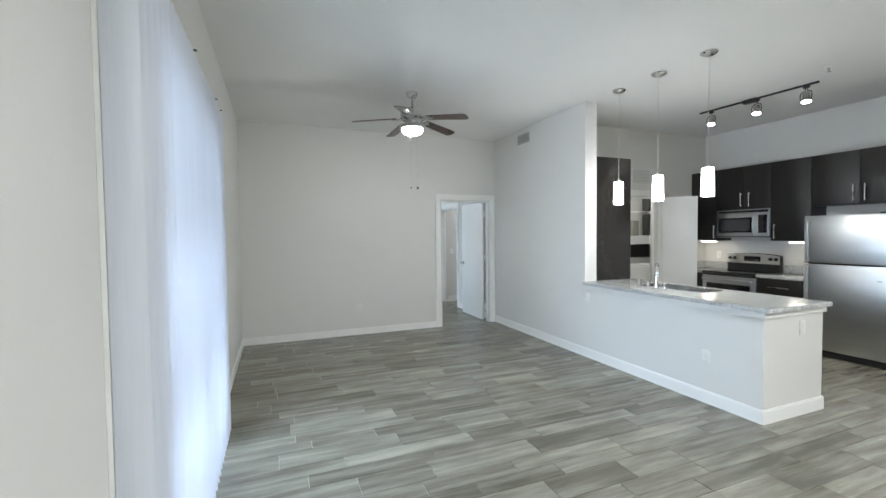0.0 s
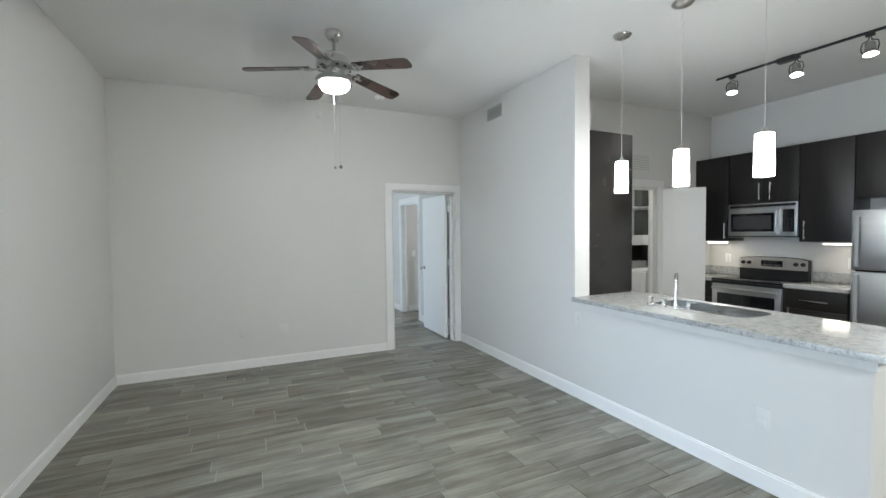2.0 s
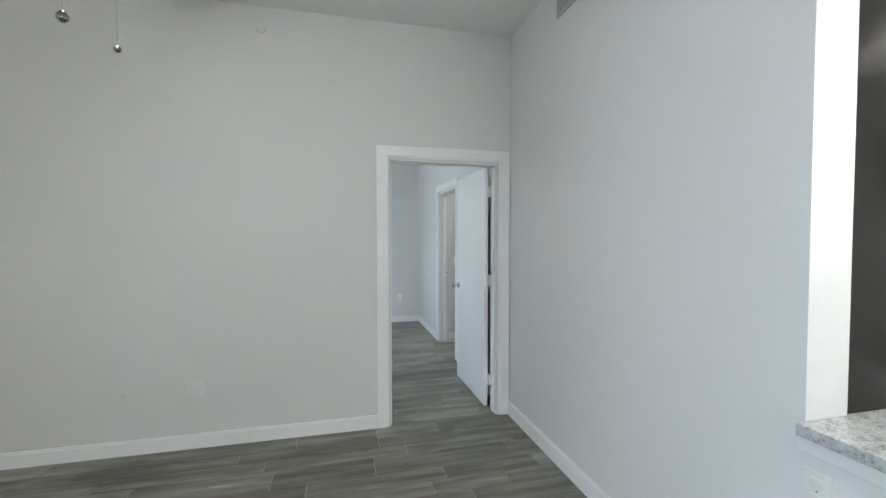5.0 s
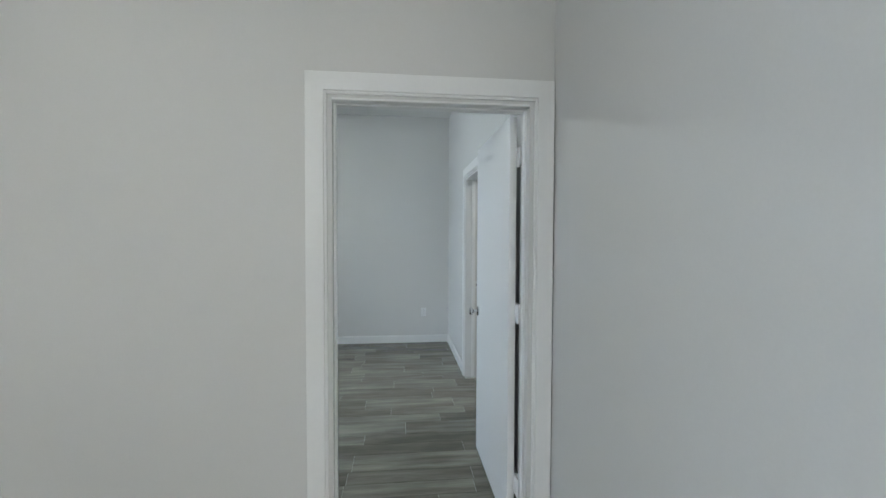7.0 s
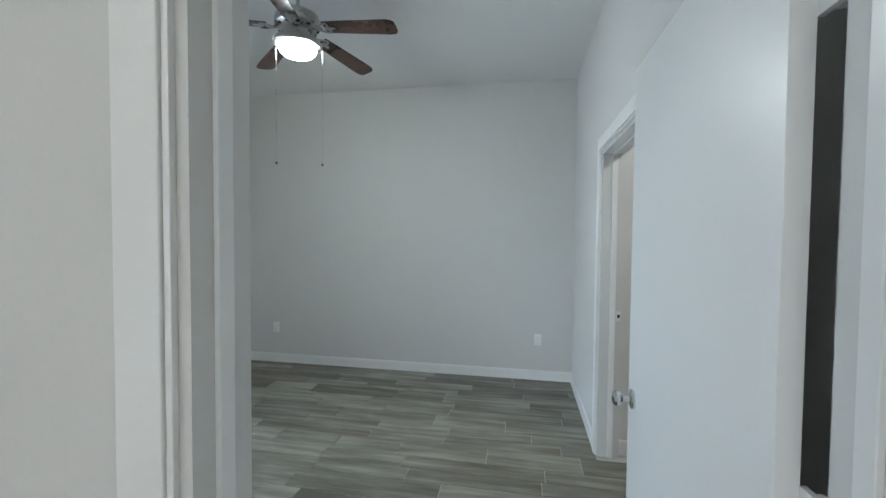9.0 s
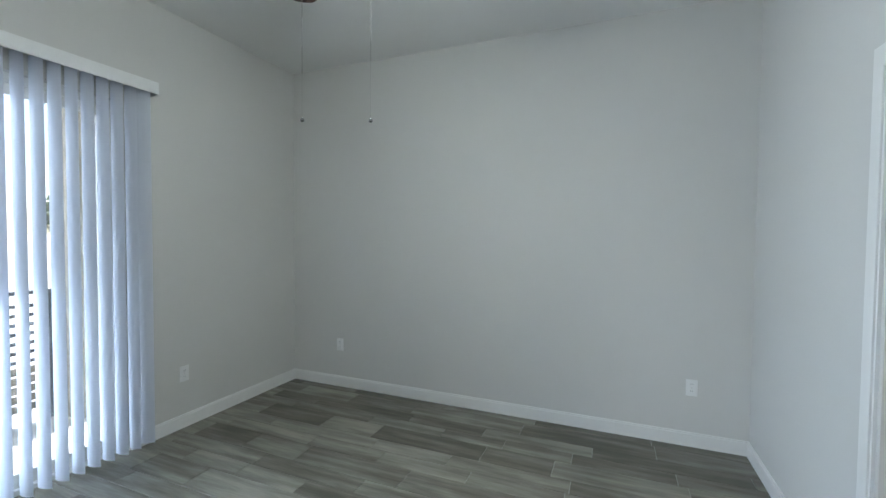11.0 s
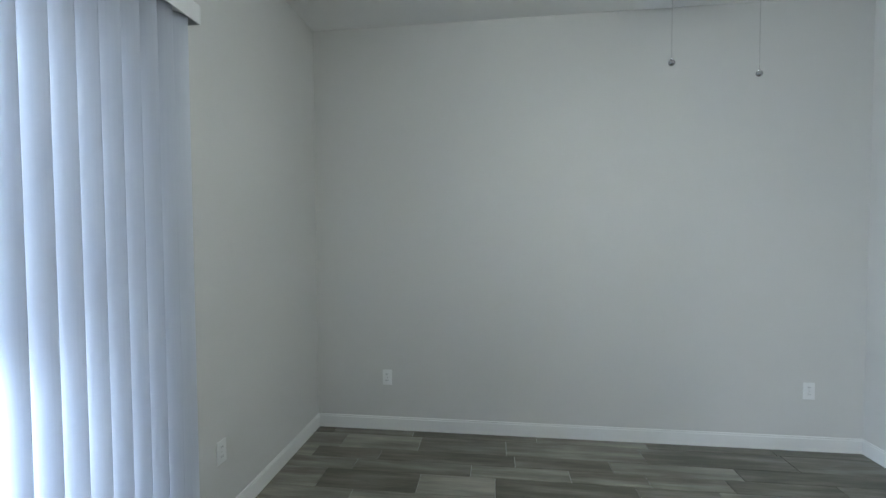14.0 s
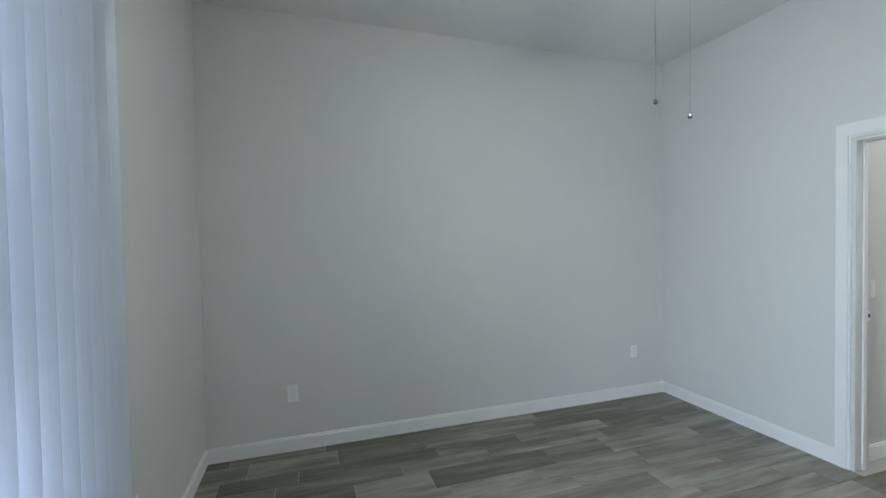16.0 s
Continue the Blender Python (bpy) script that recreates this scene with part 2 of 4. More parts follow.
def lathe(profile, steps=32, bm=None, at=(0, 0, 0)):
    """Turn (radius, height) pairs round the z axis."""
    bm = bm or bmesh.new()
    rings = []
    for r, z in profile:
        if r < 1e-5:
            rings.append([bm.verts.new((at[0], at[1], at[2] + z))])
        else:
            rings.append([bm.verts.new((at[0] + r * math.cos(2 * math.pi * i / steps), at[1] + r * math.sin(2 * math.pi * i / steps), at[2] + z)) for i in range(steps)])
    for p, q in zip(rings, rings[1:]):
        for i in range(steps):
            j = (i + 1) % steps
            if len(p) == 1 and len(q) == 1:
                continue
            if len(p) == 1:
                bm.faces.new((p[0], q[i], q[j]))
            elif len(q) == 1:
                bm.faces.new((p[i], q[0], p[j]))
            else:
                bm.faces.new((p[i], q[i], q[j], p[j]))
    return bm


def tube(points, radius, steps=10, bm=None):
    """A round bar along points, with closed ends."""
    bm = bm or bmesh.new()
    pts = [Vector(p) for p in points]
    rings, up = [], Vector((0.31, 0.17, 0.93))
    for i, p in enumerate(pts):
        d = (pts[min(i + 1, len(pts) - 1)] - pts[max(i - 1, 0)]).normalized()
        s = d.cross(up)
        if s.length < 1e-3:
            s = d.cross(Vector((1, 0, 0)))
        s.normalize()
        t = d.cross(s)
        rings.append([bm.verts.new(p + radius * (math.cos(2 * math.pi * k / steps) * s + math.sin(2 * math.pi * k / steps) * t)) for k in range(steps)])
    for p, q in zip(rings, rings[1:]):
        for k in range(steps):
            bm.faces.new((p[k], q[k], q[(k + 1) % steps], p[(k + 1) % steps]))
    bm.faces.new(rings[0][::-1])
    bm.faces.new(rings[-1])
    return bm


def extrude_outline(outline, z0, z1, bm=None):
    """A flat plate from an outline in x, y."""
    bm = bm or bmesh.new()
    lo = [bm.verts.new((x, y, z0)) for x, y in outline]
    hi = [bm.verts.new((x, y, z1)) for x, y in outline]
    n = len(outline)
    bm.faces.new(hi)
    bm.faces.new(lo[::-1])
    for i in range(n):
        bm.faces.new((lo[i], lo[(i + 1) % n], hi[(i + 1) % n], hi[i]))
    return bm


def turn(bm, m):
    bmesh.ops.transform(bm, matrix=m, verts=bm.verts)
    return bm


def mesh_of(name, bm, material, smooth=True):
    bmesh.ops.recalc_face_normals(bm, faces=bm.faces)
    me = bpy.data.meshes.new(name)
    bm.to_mesh(me)
    bm.free()
    if material:
        me.materials.append(material)
    if smooth:
        me.shade_smooth()
        me.set_sharp_from_angle(angle=radians(32))
    return me


def thing(name, at, label, category, group=""):
    ob = new(name)
    ob.empty_display_size = 0.1
    ob.location = at
    return tagged(ob, label, category, group)


def origin_of(ob):
    o = Vector((0, 0, 0))
    while ob:
        o += ob.location
        ob = ob.parent
    return o


def part(name, bm, material, parent, label=""):
    """One mesh under a thing or a part; bm is in the world's coordinates."""
    turn(bm, Matrix.Translation(-origin_of(parent)))
    ob = new(name, mesh_of(name, bm, material))
    ob.parent = parent
    if label:
        tagged(ob, label)
    return ob


def setting(name, bm, material, label="", category="", parent=None):
    ob = new(name, mesh_of(name, bm, material, smooth=False))
    if parent:
        ob.parent = parent
    return tagged(ob, label, category, kind="structure")

def door_surround(axis, u0, u1, top, w0, w1, wt, p0, p1, bevel, bm=None):
    """A board that runs up one side of an opening, over its head and down the other; p: across the wall."""
    bm = bm or bmesh.new()
    outline = [(u0 - w0, 0.001), (u0 - w0, top + wt), (u1 + w1, top + wt), (u1 + w1, 0.001), (u1, 0.001), (u1, top), (u0, top), (u0, 0.001)]
    a, b = ([bm.verts.new((u, p, z) if axis == "y" else (p, u, z)) for u, z in outline] for p in (p0, p1))
    faces = [bm.faces.new(a), bm.faces.new(b[::-1])]
    for k in range(8):
        faces.append(bm.faces.new((a[k], b[k], b[(k + 1) % 8], a[(k + 1) % 8])))
    bmesh.ops.recalc_face_normals(bm, faces=faces)
    if bevel > 0:
        es = list({e for f in faces for e in f.edges})
        bmesh.ops.bevel(bm, geom=es, offset=bevel, segments=3, profile=0.6, affect="EDGES")
    return bm


def wall_with_opening(axis, ua, ub, p0, p1, u0, u1, top):
    """A wall from ua to ub with one opening from the floor up to top."""
    return door_surround(axis, u0, u1, top, u0 - ua, ub - u1, ZC - top, p0, p1, 0)


# ---------------------------------------------------------------- the large structure
XL, XLB, XR, XRB, XBB = -0.29, -0.24, 3.605, 3.775, 3.745  # west walls (living room, bedroom), east wall and its backs there
YS, YM, YMB, YN = -2.6, 6.352, 6.482, 10.243       # south wall, wall between the rooms and its back, north wall
ZC = 3.05                                          # ceiling
XK, YK, YKB = 6.80, 4.95, 5.07                     # kitchen's east wall, its north wall and the back of that
DX0, DX1, DZ = 2.643, 3.494, 2.035                 # bedroom doorway
BY0, BY1 = 7.945, 8.782                            # doorway in the bedroom's east wall
SL0, SL1, SB0, SB1, SZ = 1.70, 3.50, 6.78, 8.66, 2.32  # sliding doors' openings

floor = setting("floor", boxes(((-0.29, -2.6, -0.12), (7.0, 11.0, -0.004))), M_GROUT, "pale grout bed under grey wood-look floor tile", "floor")
setting("ceiling", boxes(((-0.6, -2.8, ZC), (7.2, 11.2, ZC + 0.15))), M_CEIL, "matt off-white painted flat ceiling", "ceiling")

setting("wall_west_living", wall_with_opening("x", YS, YM, XL - 0.16, XL, SL0, SL1, SZ), M_WALL, "light grey painted wall with a sliding door", "wall")
setting("wall_west_bedroom", wall_with_opening("x", YM, YN + 0.15, XLB - 0.16, XLB, SB0, SB1, SZ), M_WALL, "light grey painted bedroom wall with a sliding door", "wall")
setting("wall_middle", wall_with_opening("y", XLB, XR, YM, YMB, DX0, DX1, DZ), M_WALL, "light grey painted wall with a doorway", "wall")
setting("wall_north", boxes(((XLB, YN, 0), (XRB, YN + 0.15, ZC))), M_WALL, "light grey painted bedroom end wall", "wall")
setting("wall_east_living", boxes(((XR, 4.11, 0), (XRB, YM, ZC))), M_WALL, "light grey painted wall ending at the kitchen counter", "wall")
setting("wall_east_bedroom", wall_with_opening("x", YM, YN, XR, XBB, BY0, BY1, DZ), M_WALL, "light grey painted bedroom wall with a doorway", "wall")
setting("wall_kitchen_north", wall_with_opening("y", XRB, XK, YK, YKB, 4.90, 5.72, DZ), M_WALL, "light grey painted kitchen wall with a laundry doorway", "wall")
setting("wall_kitchen_east", boxes(((XK, 2.33, 0), (XK + 0.12, 6.9, ZC))), M_WALL, "light grey painted wall behind the kitchen units", "wall")
setting("wall_fridge_side", boxes(((6.03, YS, 0), (XK + 0.12, 2.33, ZC))), M_WALL, "light grey painted wall beside the refrigerator", "wall")
setting("wall_south", boxes(((XL - 0.16, YS - 0.15, 0), (XK + 0.12, YS, ZC))), M_WALL, "light grey painted wall behind the living room", "wall")
setting("wall_laundry", boxes(((XBB, 6.10, 0), (XK, 6.22, ZC))), M_WALL, "light grey painted laundry wall", "wall")
# third box: unseen piece added to keep the sky's light out of the gap
setting("wall_bath", boxes(((XBB, 8.84, 0), (6.4, 8.96, ZC)), ((6.4, 7.0, 0), (6.52, 8.96, ZC)), ((6.52, 6.9, 0), (6.92, 7.02, ZC))), M_WALL, "light grey painted bathroom passage wall", "wall")

# half-height wall of the breakfast bar, with its boxed end
PX1, PY0, CT = 4.36, 2.115, 0.905                   # bar's kitchen side, its free end, counter height
setting("wall_bar", boxes(((XR, PY0, 0), (XR + 0.12, 4.11, 0.868)), ((XR + 0.12, PY0, 0), (PX1, PY0 + 0.10, 0.868))), M_WALL, "light grey half wall under a granite bar", "wall")


def baseboard(name, a, b, side, h=0.10, t=0.014):
    """A board along a wall from a to b (x, y); side: the way it stands out."""
    (x0, y0), (x1, y1) = a, b
    dx, dy = side
    bm = bmesh.new()
    add_box(bm, (min(x0, x1, x0 + dx * t), min(y0, y1, y0 + dy * t), 0.001), (max(x0, x1, x0 + dx * t), max(y0, y1, y0 + dy * t), h - 0.012))
    t2 = t * 0.6
    add_box(bm, (min(x0, x1, x0 + dx * t2), min(y0, y1, y0 + dy * t2), h - 0.012), (max(x0, x1, x0 + dx * t2), max(y0, y1, y0 + dy * t2), h))
    return setting(name, bm, M_TRIM, "white painted baseboard", "baseboard")


baseboard("baseboard", (XL, SL1 + 0.02), (XL, YM), (1, 0))
baseboard("baseboard", (XL, YS), (XL, 1.458), (1, 0))
baseboard("baseboard", (XL + 0.014, YM), (2.555, YM), (0, -1))
baseboard("baseboard", (XR, PY0), (XR, YM), (-1, 0), 0.11)
baseboard("baseboard", (XR - 0.014, PY0), (PX1 + 0.012, PY0), (0, -1), 0.11)
baseboard("baseboard", (PX1, PY0), (PX1, PY0 + 0.10), (1, 0), 0.11)
baseboard("baseboard", (XLB, SB1 + 0.02), (XLB, YN), (1, 0))
baseboard("baseboard", (XLB + 0.014, YN), (XR, YN), (0, -1))
baseboard("baseboard", (XR, BY1 + 0.0955), (XR, YN - 0.014), (-1, 0))
baseboard("baseboard", (XR, YMB + 0.03), (XR, BY0 - 0.095), (-1, 0))
baseboard("baseboard", (XLB + 0.014, YMB), (2.555, YMB), (0, 1))
baseboard("baseboard", (6.03, YS), (6.03, 2.33), (-1, 0), 0.11)
baseboard("baseboard", (XBB, 8.84), (6.4, 8.84), (0, -1))
baseboard("baseboard", (XL, YS), (6.0, YS), (0, 1))


def casing(name, axis, plane, out, u0, u1, top, width=0.088, width_hi=0.088):
    """Flat door casing with a thinner rounded bead along its inner edge, on the wall plane."""
    s = 0.012
    bm = door_surround(axis, u0 - s, u1 + s, top + s, width - s, width_hi - s, width - s, plane, plane + out * 0.018, 0.003)
    door_surround(axis, u0, u1, top, s - 0.0005, s - 0.0005, s - 0.0005, plane, plane + out * 0.012, 0.0015, bm)
    return setting(name, bm, M_TRIM, "white painted door casing", "door trim")


def jamb(name, axis, p0, p1, u0, u1, top, stop):
    """Jamb boards through the wall from p0 to p1, with a door stop that starts at stop."""
    bm = door_surround(axis, u0 + 0.003, u1 - 0.003, top - 0.003, 0.019, 0.019, 0.019, p0 + 0.0005, p1 - 0.0005, 0.001)
    door_surround(axis, u0 + 0.013, u1 - 0.013, top - 0.013, 0.0095, 0.0095, 0.0095, stop, stop + 0.034, 0.002, bm)
    return setting(name, bm, M_TRIM, "white painted door jamb with stop", "door trim")


casing("trim_bedroom_door", "y", YM, -1, DX0 - 0.02, DX1 + 0.02, DZ + 0.012, 0.088, 0.086)
casing("trim_bedroom_door_inside", "y", YMB, 1, DX0 - 0.02, DX1 + 0.02, DZ + 0.012)
jamb("jamb_bedroom_door", "y", YM, YMB, DX0 - 0.004, DX1 + 0.004, DZ - 0.006, YM + 0.045)
casing("trim_bath_door", "x", XR, -1, BY0 - 0.02, BY1 + 0.02, DZ + 0.012, 0.088, 0.075)
jamb("jamb_bath_door", "x", XR, XBB, BY0 - 0.004, BY1 + 0.004, DZ - 0.006, XR + 0.062)
casing("trim_laundry_door", "y", YK, -1, 4.88, 5.74, DZ + 0.012)
jamb("jamb_laundry_door", "y", YK, YKB, 4.896, 5.724, DZ - 0.006, YK + 0.05)

# flat board beside the living room's sliding door, and the trim under the bar top
setting("trim_slider_board", boxes(((XL, 1.46, 0.001), (XL + 0.014, 1.70, 2.62)), bevel=0.002), M_TRIM, "white painted flat board beside the sliding door", "trim")
setting("trim_bar", boxes(((XR - 0.018, PY0 - 0.018, 0.818), (XR, 4.115, 0.869)), ((XR, PY0 - 0.018, 0.818), (PX1 + 0.02, PY0, 0.869)), bevel=0.003), M_PLATE, "light grey painted trim under the granite bar", "trim")

# ---------------------------------------------------------------- sliding doors and outside


def sliding_door(name, xf, y0, y1):
    """Two-panel glass sliding door in its opening; xf: the wall's inner face."""
    t = thing(name, (xf - 0.08, (y0 + y1) / 2, 0), "white vinyl sliding glass door behind vertical blinds", "sliding door")
    tagged(t, kind="structure")
    xa, xb, f, ym = xf - 0.13, xf - 0.05, 0.05, (y0 + y1) / 2
    part("door_frame", boxes(((xa, y0, 0.0), (xb, y0 + f, SZ)), ((xa, y1 - f, 0.0), (xb, y1, SZ)), ((xa, y0 + f, SZ - f), (xb, y1 - f, SZ)), ((xa, y0 + f, 0.0), (xb, y1 - f, 0.03)), bevel=0.003), M_FRAME, t)
    for ya, yb, x in ((y0 + f, ym + 0.03, xf - 0.115), (ym - 0.03, y1 - f, xf - 0.085)):
        p = part("door_panel", boxes(((x - 0.012, ya, 0.03), (x + 0.012, ya + 0.06, SZ - f)), ((x - 0.012, yb - 0.06, 0.03), (x + 0.012, yb, SZ - f)), ((x - 0.012, ya + 0.06, SZ - f - 0.06), (x + 0.012, yb - 0.06, SZ - f)), ((x - 0.012, ya + 0.06, 0.03), (x + 0.012, yb - 0.06, 0.11)), bevel=0.002), M_FRAME, t)
        g = part("pane", boxes(((x - 0.003, ya + 0.06, 0.11), (x + 0.003, yb - 0.06, SZ - f - 0.06))), M_GLASS, p)
        g.visible_shadow = False
    return t


sliding_door("door_slider_living", XL, SL0, SL1)
sliding_door("door_slider_bedroom", XLB, SB0, SB1)


def vane_mesh(h, w=0.089):
    bm = bmesh.new()
    n, sag = 8, 0.009
    front, back = [], []
    for i in range(n + 1):
        u = -w / 2 + w * i / n
        s = sag * (1 - (2 * u / w) ** 2)
        front.append((u, s + 0.0005))
        back.append((u, s - 0.0005))
    loop = front + back[::-1]
    hi = [bm.verts.new((s, u, 0)) for u, s in loop]
    lo = [bm.verts.new((s, u, -h)) for u, s in loop]
    m = len(loop)
    for i in range(m):
        bm.faces.new((lo[i], lo[(i + 1) % m], hi[(i + 1) % m], hi[i]))
    for i in range(n):
        j = m - 1 - i
        bm.faces.new((hi[i], hi[i + 1], hi[j - 1], hi[j]))
        bm.faces.new((lo[j], lo[j - 1], lo[i + 1], lo[i]))
    return mesh_of("vane", bm, M_VANE)


def blinds(x, y0, y1, top, bottom, tilt, valance, wall_x, label):
    t = thing("vertical_blinds", (x, (y0 + y1) / 2, bottom), label, "vertical blinds")
    part("headrail", boxes(((x - 0.022, y0, top - 0.01), (x + 0.022, y1, top + 0.026)), bevel=0.003), M_FRAME, t)
    if valance:
        part("valance", boxes(((x + 0.060, y0 - 0.02, top - 0.045), (x + 0.066, y1 + 0.02, top + 0.034)), ((wall_x, y0 - 0.026, top - 0.045), (x + 0.066, y0 - 0.02, top + 0.034)), ((wall_x, y1 + 0.02, top - 0.045), (x + 0.066, y1 + 0.026, top + 0.034)), ((wall_x, y0 - 0.02, top + 0.028), (x + 0.060, y1 + 0.02, top + 0.034)), bevel=0.001), M_FRAME, t)
    else:
        for yy in (y0 + 0.25, (y0 + y1) / 2, y1 - 0.30, y1 - 0.02):
            part("bracket", boxes(((x + 0.0, yy - 0.008, top + 0.035), (x + 0.034, yy + 0.008, top + 0.040)), ((wall_x, yy - 0.015, top + 0.035), (x + 0.0, yy + 0.015, top + 0.039))), M_BLACK, t)
    me = vane_mesh(top - bottom - 0.03)
    n = int((y1 - y0) / 0.079)
    rng = random.Random(5)
    for i in range(n):
        v = new("vane", me)
        v.parent = t
        y = y0 + 0.05 + (y1 - y0 - 0.09) * i / (n - 1)
        v.matrix_basis = pose(0, y - (y0 + y1) / 2, top - 0.02 - bottom, 0, 0, (tilt if i < n - 1 else -52) + rng.uniform(-2.5, 2.5))
        c = part("vane_clip", boxes(((-0.004, -0.006, -0.02), (0.004, 0.006, 0.02)), bevel=0.001), M_PLASTIC, t)
        c.matrix_basis = pose(0, y - (y0 + y1) / 2, top - 0.008 - bottom)
    return t


blinds(XL + 0.060, 1.42, 3.66, 2.40, 0.02, LIV_TILT, False, XL, "pale vertical blinds drawn across the living room sliding door")
blinds(XLB + 0.060, 6.62, 8.79, 2.44, 0.02, BED_TILT, True, XLB, "pale vertical blinds part open under a white valance")

# balcony, its rail and column
setting("balcony_floor", boxes(((-1.55, -1.0, -0.16), (-0.46, 10.2, -0.03))), M_CONC, "pale concrete balcony floor", "balcony")
setting("balcony_ceiling", boxes(((-1.60, -1.0, 2.86), (-0.46, 10.2, 3.0))), M_STUCCO, "painted balcony ceiling", "balcony")
col = thing("balcony_column", (-1.35, 9.03, -0.03), "pale limestone-clad balcony column", "column")
part("shaft", boxes(((-1.53, 8.85, -0.03), (-1.17, 9.22, 2.86)), bevel=0.01), M_COLUMN, col)
rl = thing("balcony_railing", (-1.46, 5.0, -0.03), "dark metal balcony railing with horizontal slats", "railing")
for y in (0.0, 1.6, 3.2, 4.8, 6.4, 7.55, 8.81):
    part("post", boxes(((-1.50, y - 0.025, -0.03), (-1.45, y + 0.025, 0.98)), bevel=0.003), M_RAIL, rl)
part("top_rail", boxes(((-1.52, -0.9, 0.98), (-1.43, 8.84, 1.01)), bevel=0.004), M_RAIL, rl)
for i in range(12):
    z = 0.10 + 0.072 * i
    if i < 5:
        part("board", boxes(((-1.485, -0.9, z - 0.028), (-1.465, 8.84, z + 0.028)), bevel=0.002), M_RAILWOOD, rl)
    else:
        part("slat", boxes(((-1.485, -0.9, z - 0.014), (-1.465, 8.84, z + 0.014)), bevel=0.002), M_RAIL, rl)
setting("ground", boxes(((-900, -900, -3.4), (900, 900, -3.2))), M_ASPH, "pale parking lot and street below the balcony", "ground")


def tree(at, h, seed):
    rng = random.Random(seed)
    t = thing("tree", at, "leafy green street tree beyond the parking lot", "tree", "street trees")
    bm = bmesh.new()
    pts = [(at[0] + 0.1 * math.sin(k), at[1] + 0.08 * math.cos(2 * k), at[2] + h * 0.5 * k / 5) for k in range(6)]
    for k in range(5):
        tube([pts[k], pts[k + 1]], 0.16 - 0.022 * k, 8, bm)
    for k in range(6):
        a = rng.uniform(0, 6.28)
        p = Vector(pts[3 + k % 3])
        tube([p, p + Vector((math.cos(a), math.sin(a), 0.9)) * h * 0.13, p + Vector((math.cos(a), math.sin(a), 1.4)) * h * 0.2], 0.05, 6, bm)
    part("trunk", bm, M_BARK, t)
    verts, faces = [], []
    lobes = [(rng.uniform(-1, 1) * h * 0.22, rng.uniform(-1, 1) * h * 0.22, h * rng.uniform(0.5, 0.92), h * rng.uniform(0.10, 0.19)) for _ in range(11)]
    for lx, ly, lz, lr in lobes:
        for _ in range(230):
            d = Vector((rng.gauss(0, 1), rng.gauss(0, 1), rng.gauss(0, 1))).normalized() * lr * rng.uniform(0.45, 1.1)
            c = Vector((at[0] + lx, at[1] + ly, at[2] + lz)) + d
            u = Vector((rng.gauss(0, 1), rng.gauss(0, 1), rng.gauss(0, 1))).normalized()
            w = u.orthogonal().normalized()
            s = rng.uniform(0.10, 0.22)
            i = len(verts)
            verts += [c - u * s, c - w * s * 0.6, c + u * s, c + w * s * 0.6]
            faces.append((i, i + 1, i + 2, i + 3))
    o = origin_of(t)
    me = bpy.data.meshes.new("crown")
    me.from_pydata([tuple(v - o) for v in verts], [], faces)
    me.materials.append(M_LEAF)
    ob = new("crown", me)
    ob.parent = t
    return t


for k, (tx, ty, th) in enumerate(((-34, 18, 7.5), (-38, 27, 8.5), (-31, 36, 7.0), (-42, 8, 8.0), (-36, 46, 8.2), (-40, -6, 7.6))):
    tree((tx, ty, -3.2), th, 20 + k)

# ---------------------------------------------------------------- doors


def knob(parent, at, out):
    """A door knob on its rose; out: the way it points along x."""
    m = Matrix.Translation(at) @ Matrix.Rotation(radians(90 * out), 4, "Y")
    bm = lathe([(0, 0), (0.030, 0), (0.031, 0.006), (0.024, 0.010), (0.011, 0.013), (0.010, 0.032), (0.016, 0.036), (0.0235, 0.043), (0.0245, 0.052), (0.020, 0.061), (0.009, 0.064), (0, 0.064)], 24)
    return part("knob", turn(bm, m), M_SINK, parent, "polished nickel knob")


bd = thing("door_bedroom", (3.472, 6.515, 0.012), "white flush door swung open into the bedroom", "door")
bd.rotation_euler = (0, 0, 0)
tagged(bd, kind="structure")
leaf = part("door_leaf", boxes(((3.450, 6.522, 0.012), (3.485, 7.340, 2.03)), bevel=0.002), M_DOOR, bd)
knob(leaf, (3.450, 7.282, 0.958), -1)
knob(leaf, (3.485, 7.282, 0.958), 1)
part("latch_plate", boxes(((3.456, 7.339, 0.905), (3.479, 7.342, 1.012))), M_NICKEL, leaf)
for hz in (0.245, 1.085, 1.832):
    hinge = boxes(((3.4835, 6.470, hz - 0.045), (3.494, 6.524, hz + 0.045)), bevel=0.0008)
    part("hinge", tube([(3.499, 6.500, hz - 0.045), (3.499, 6.500, hz + 0.045)], 0.006, 10, hinge), M_TRIM, leaf, "white painted hinge")

sp = thing("strike_plate", (3.722, 8.7795, 0.956), "small white-painted strike plate let into the bathroom jamb", "strike plate")
part("plate", boxes(((3.709, 8.7770, 0.923), (3.737, 8.7785, 0.988)), bevel=0.0006), M_TRIM, sp)
part("latch_hole", boxes(((3.715, 8.7755, 0.945), (3.731, 8.7768, 0.967))), M_SLOT, sp)

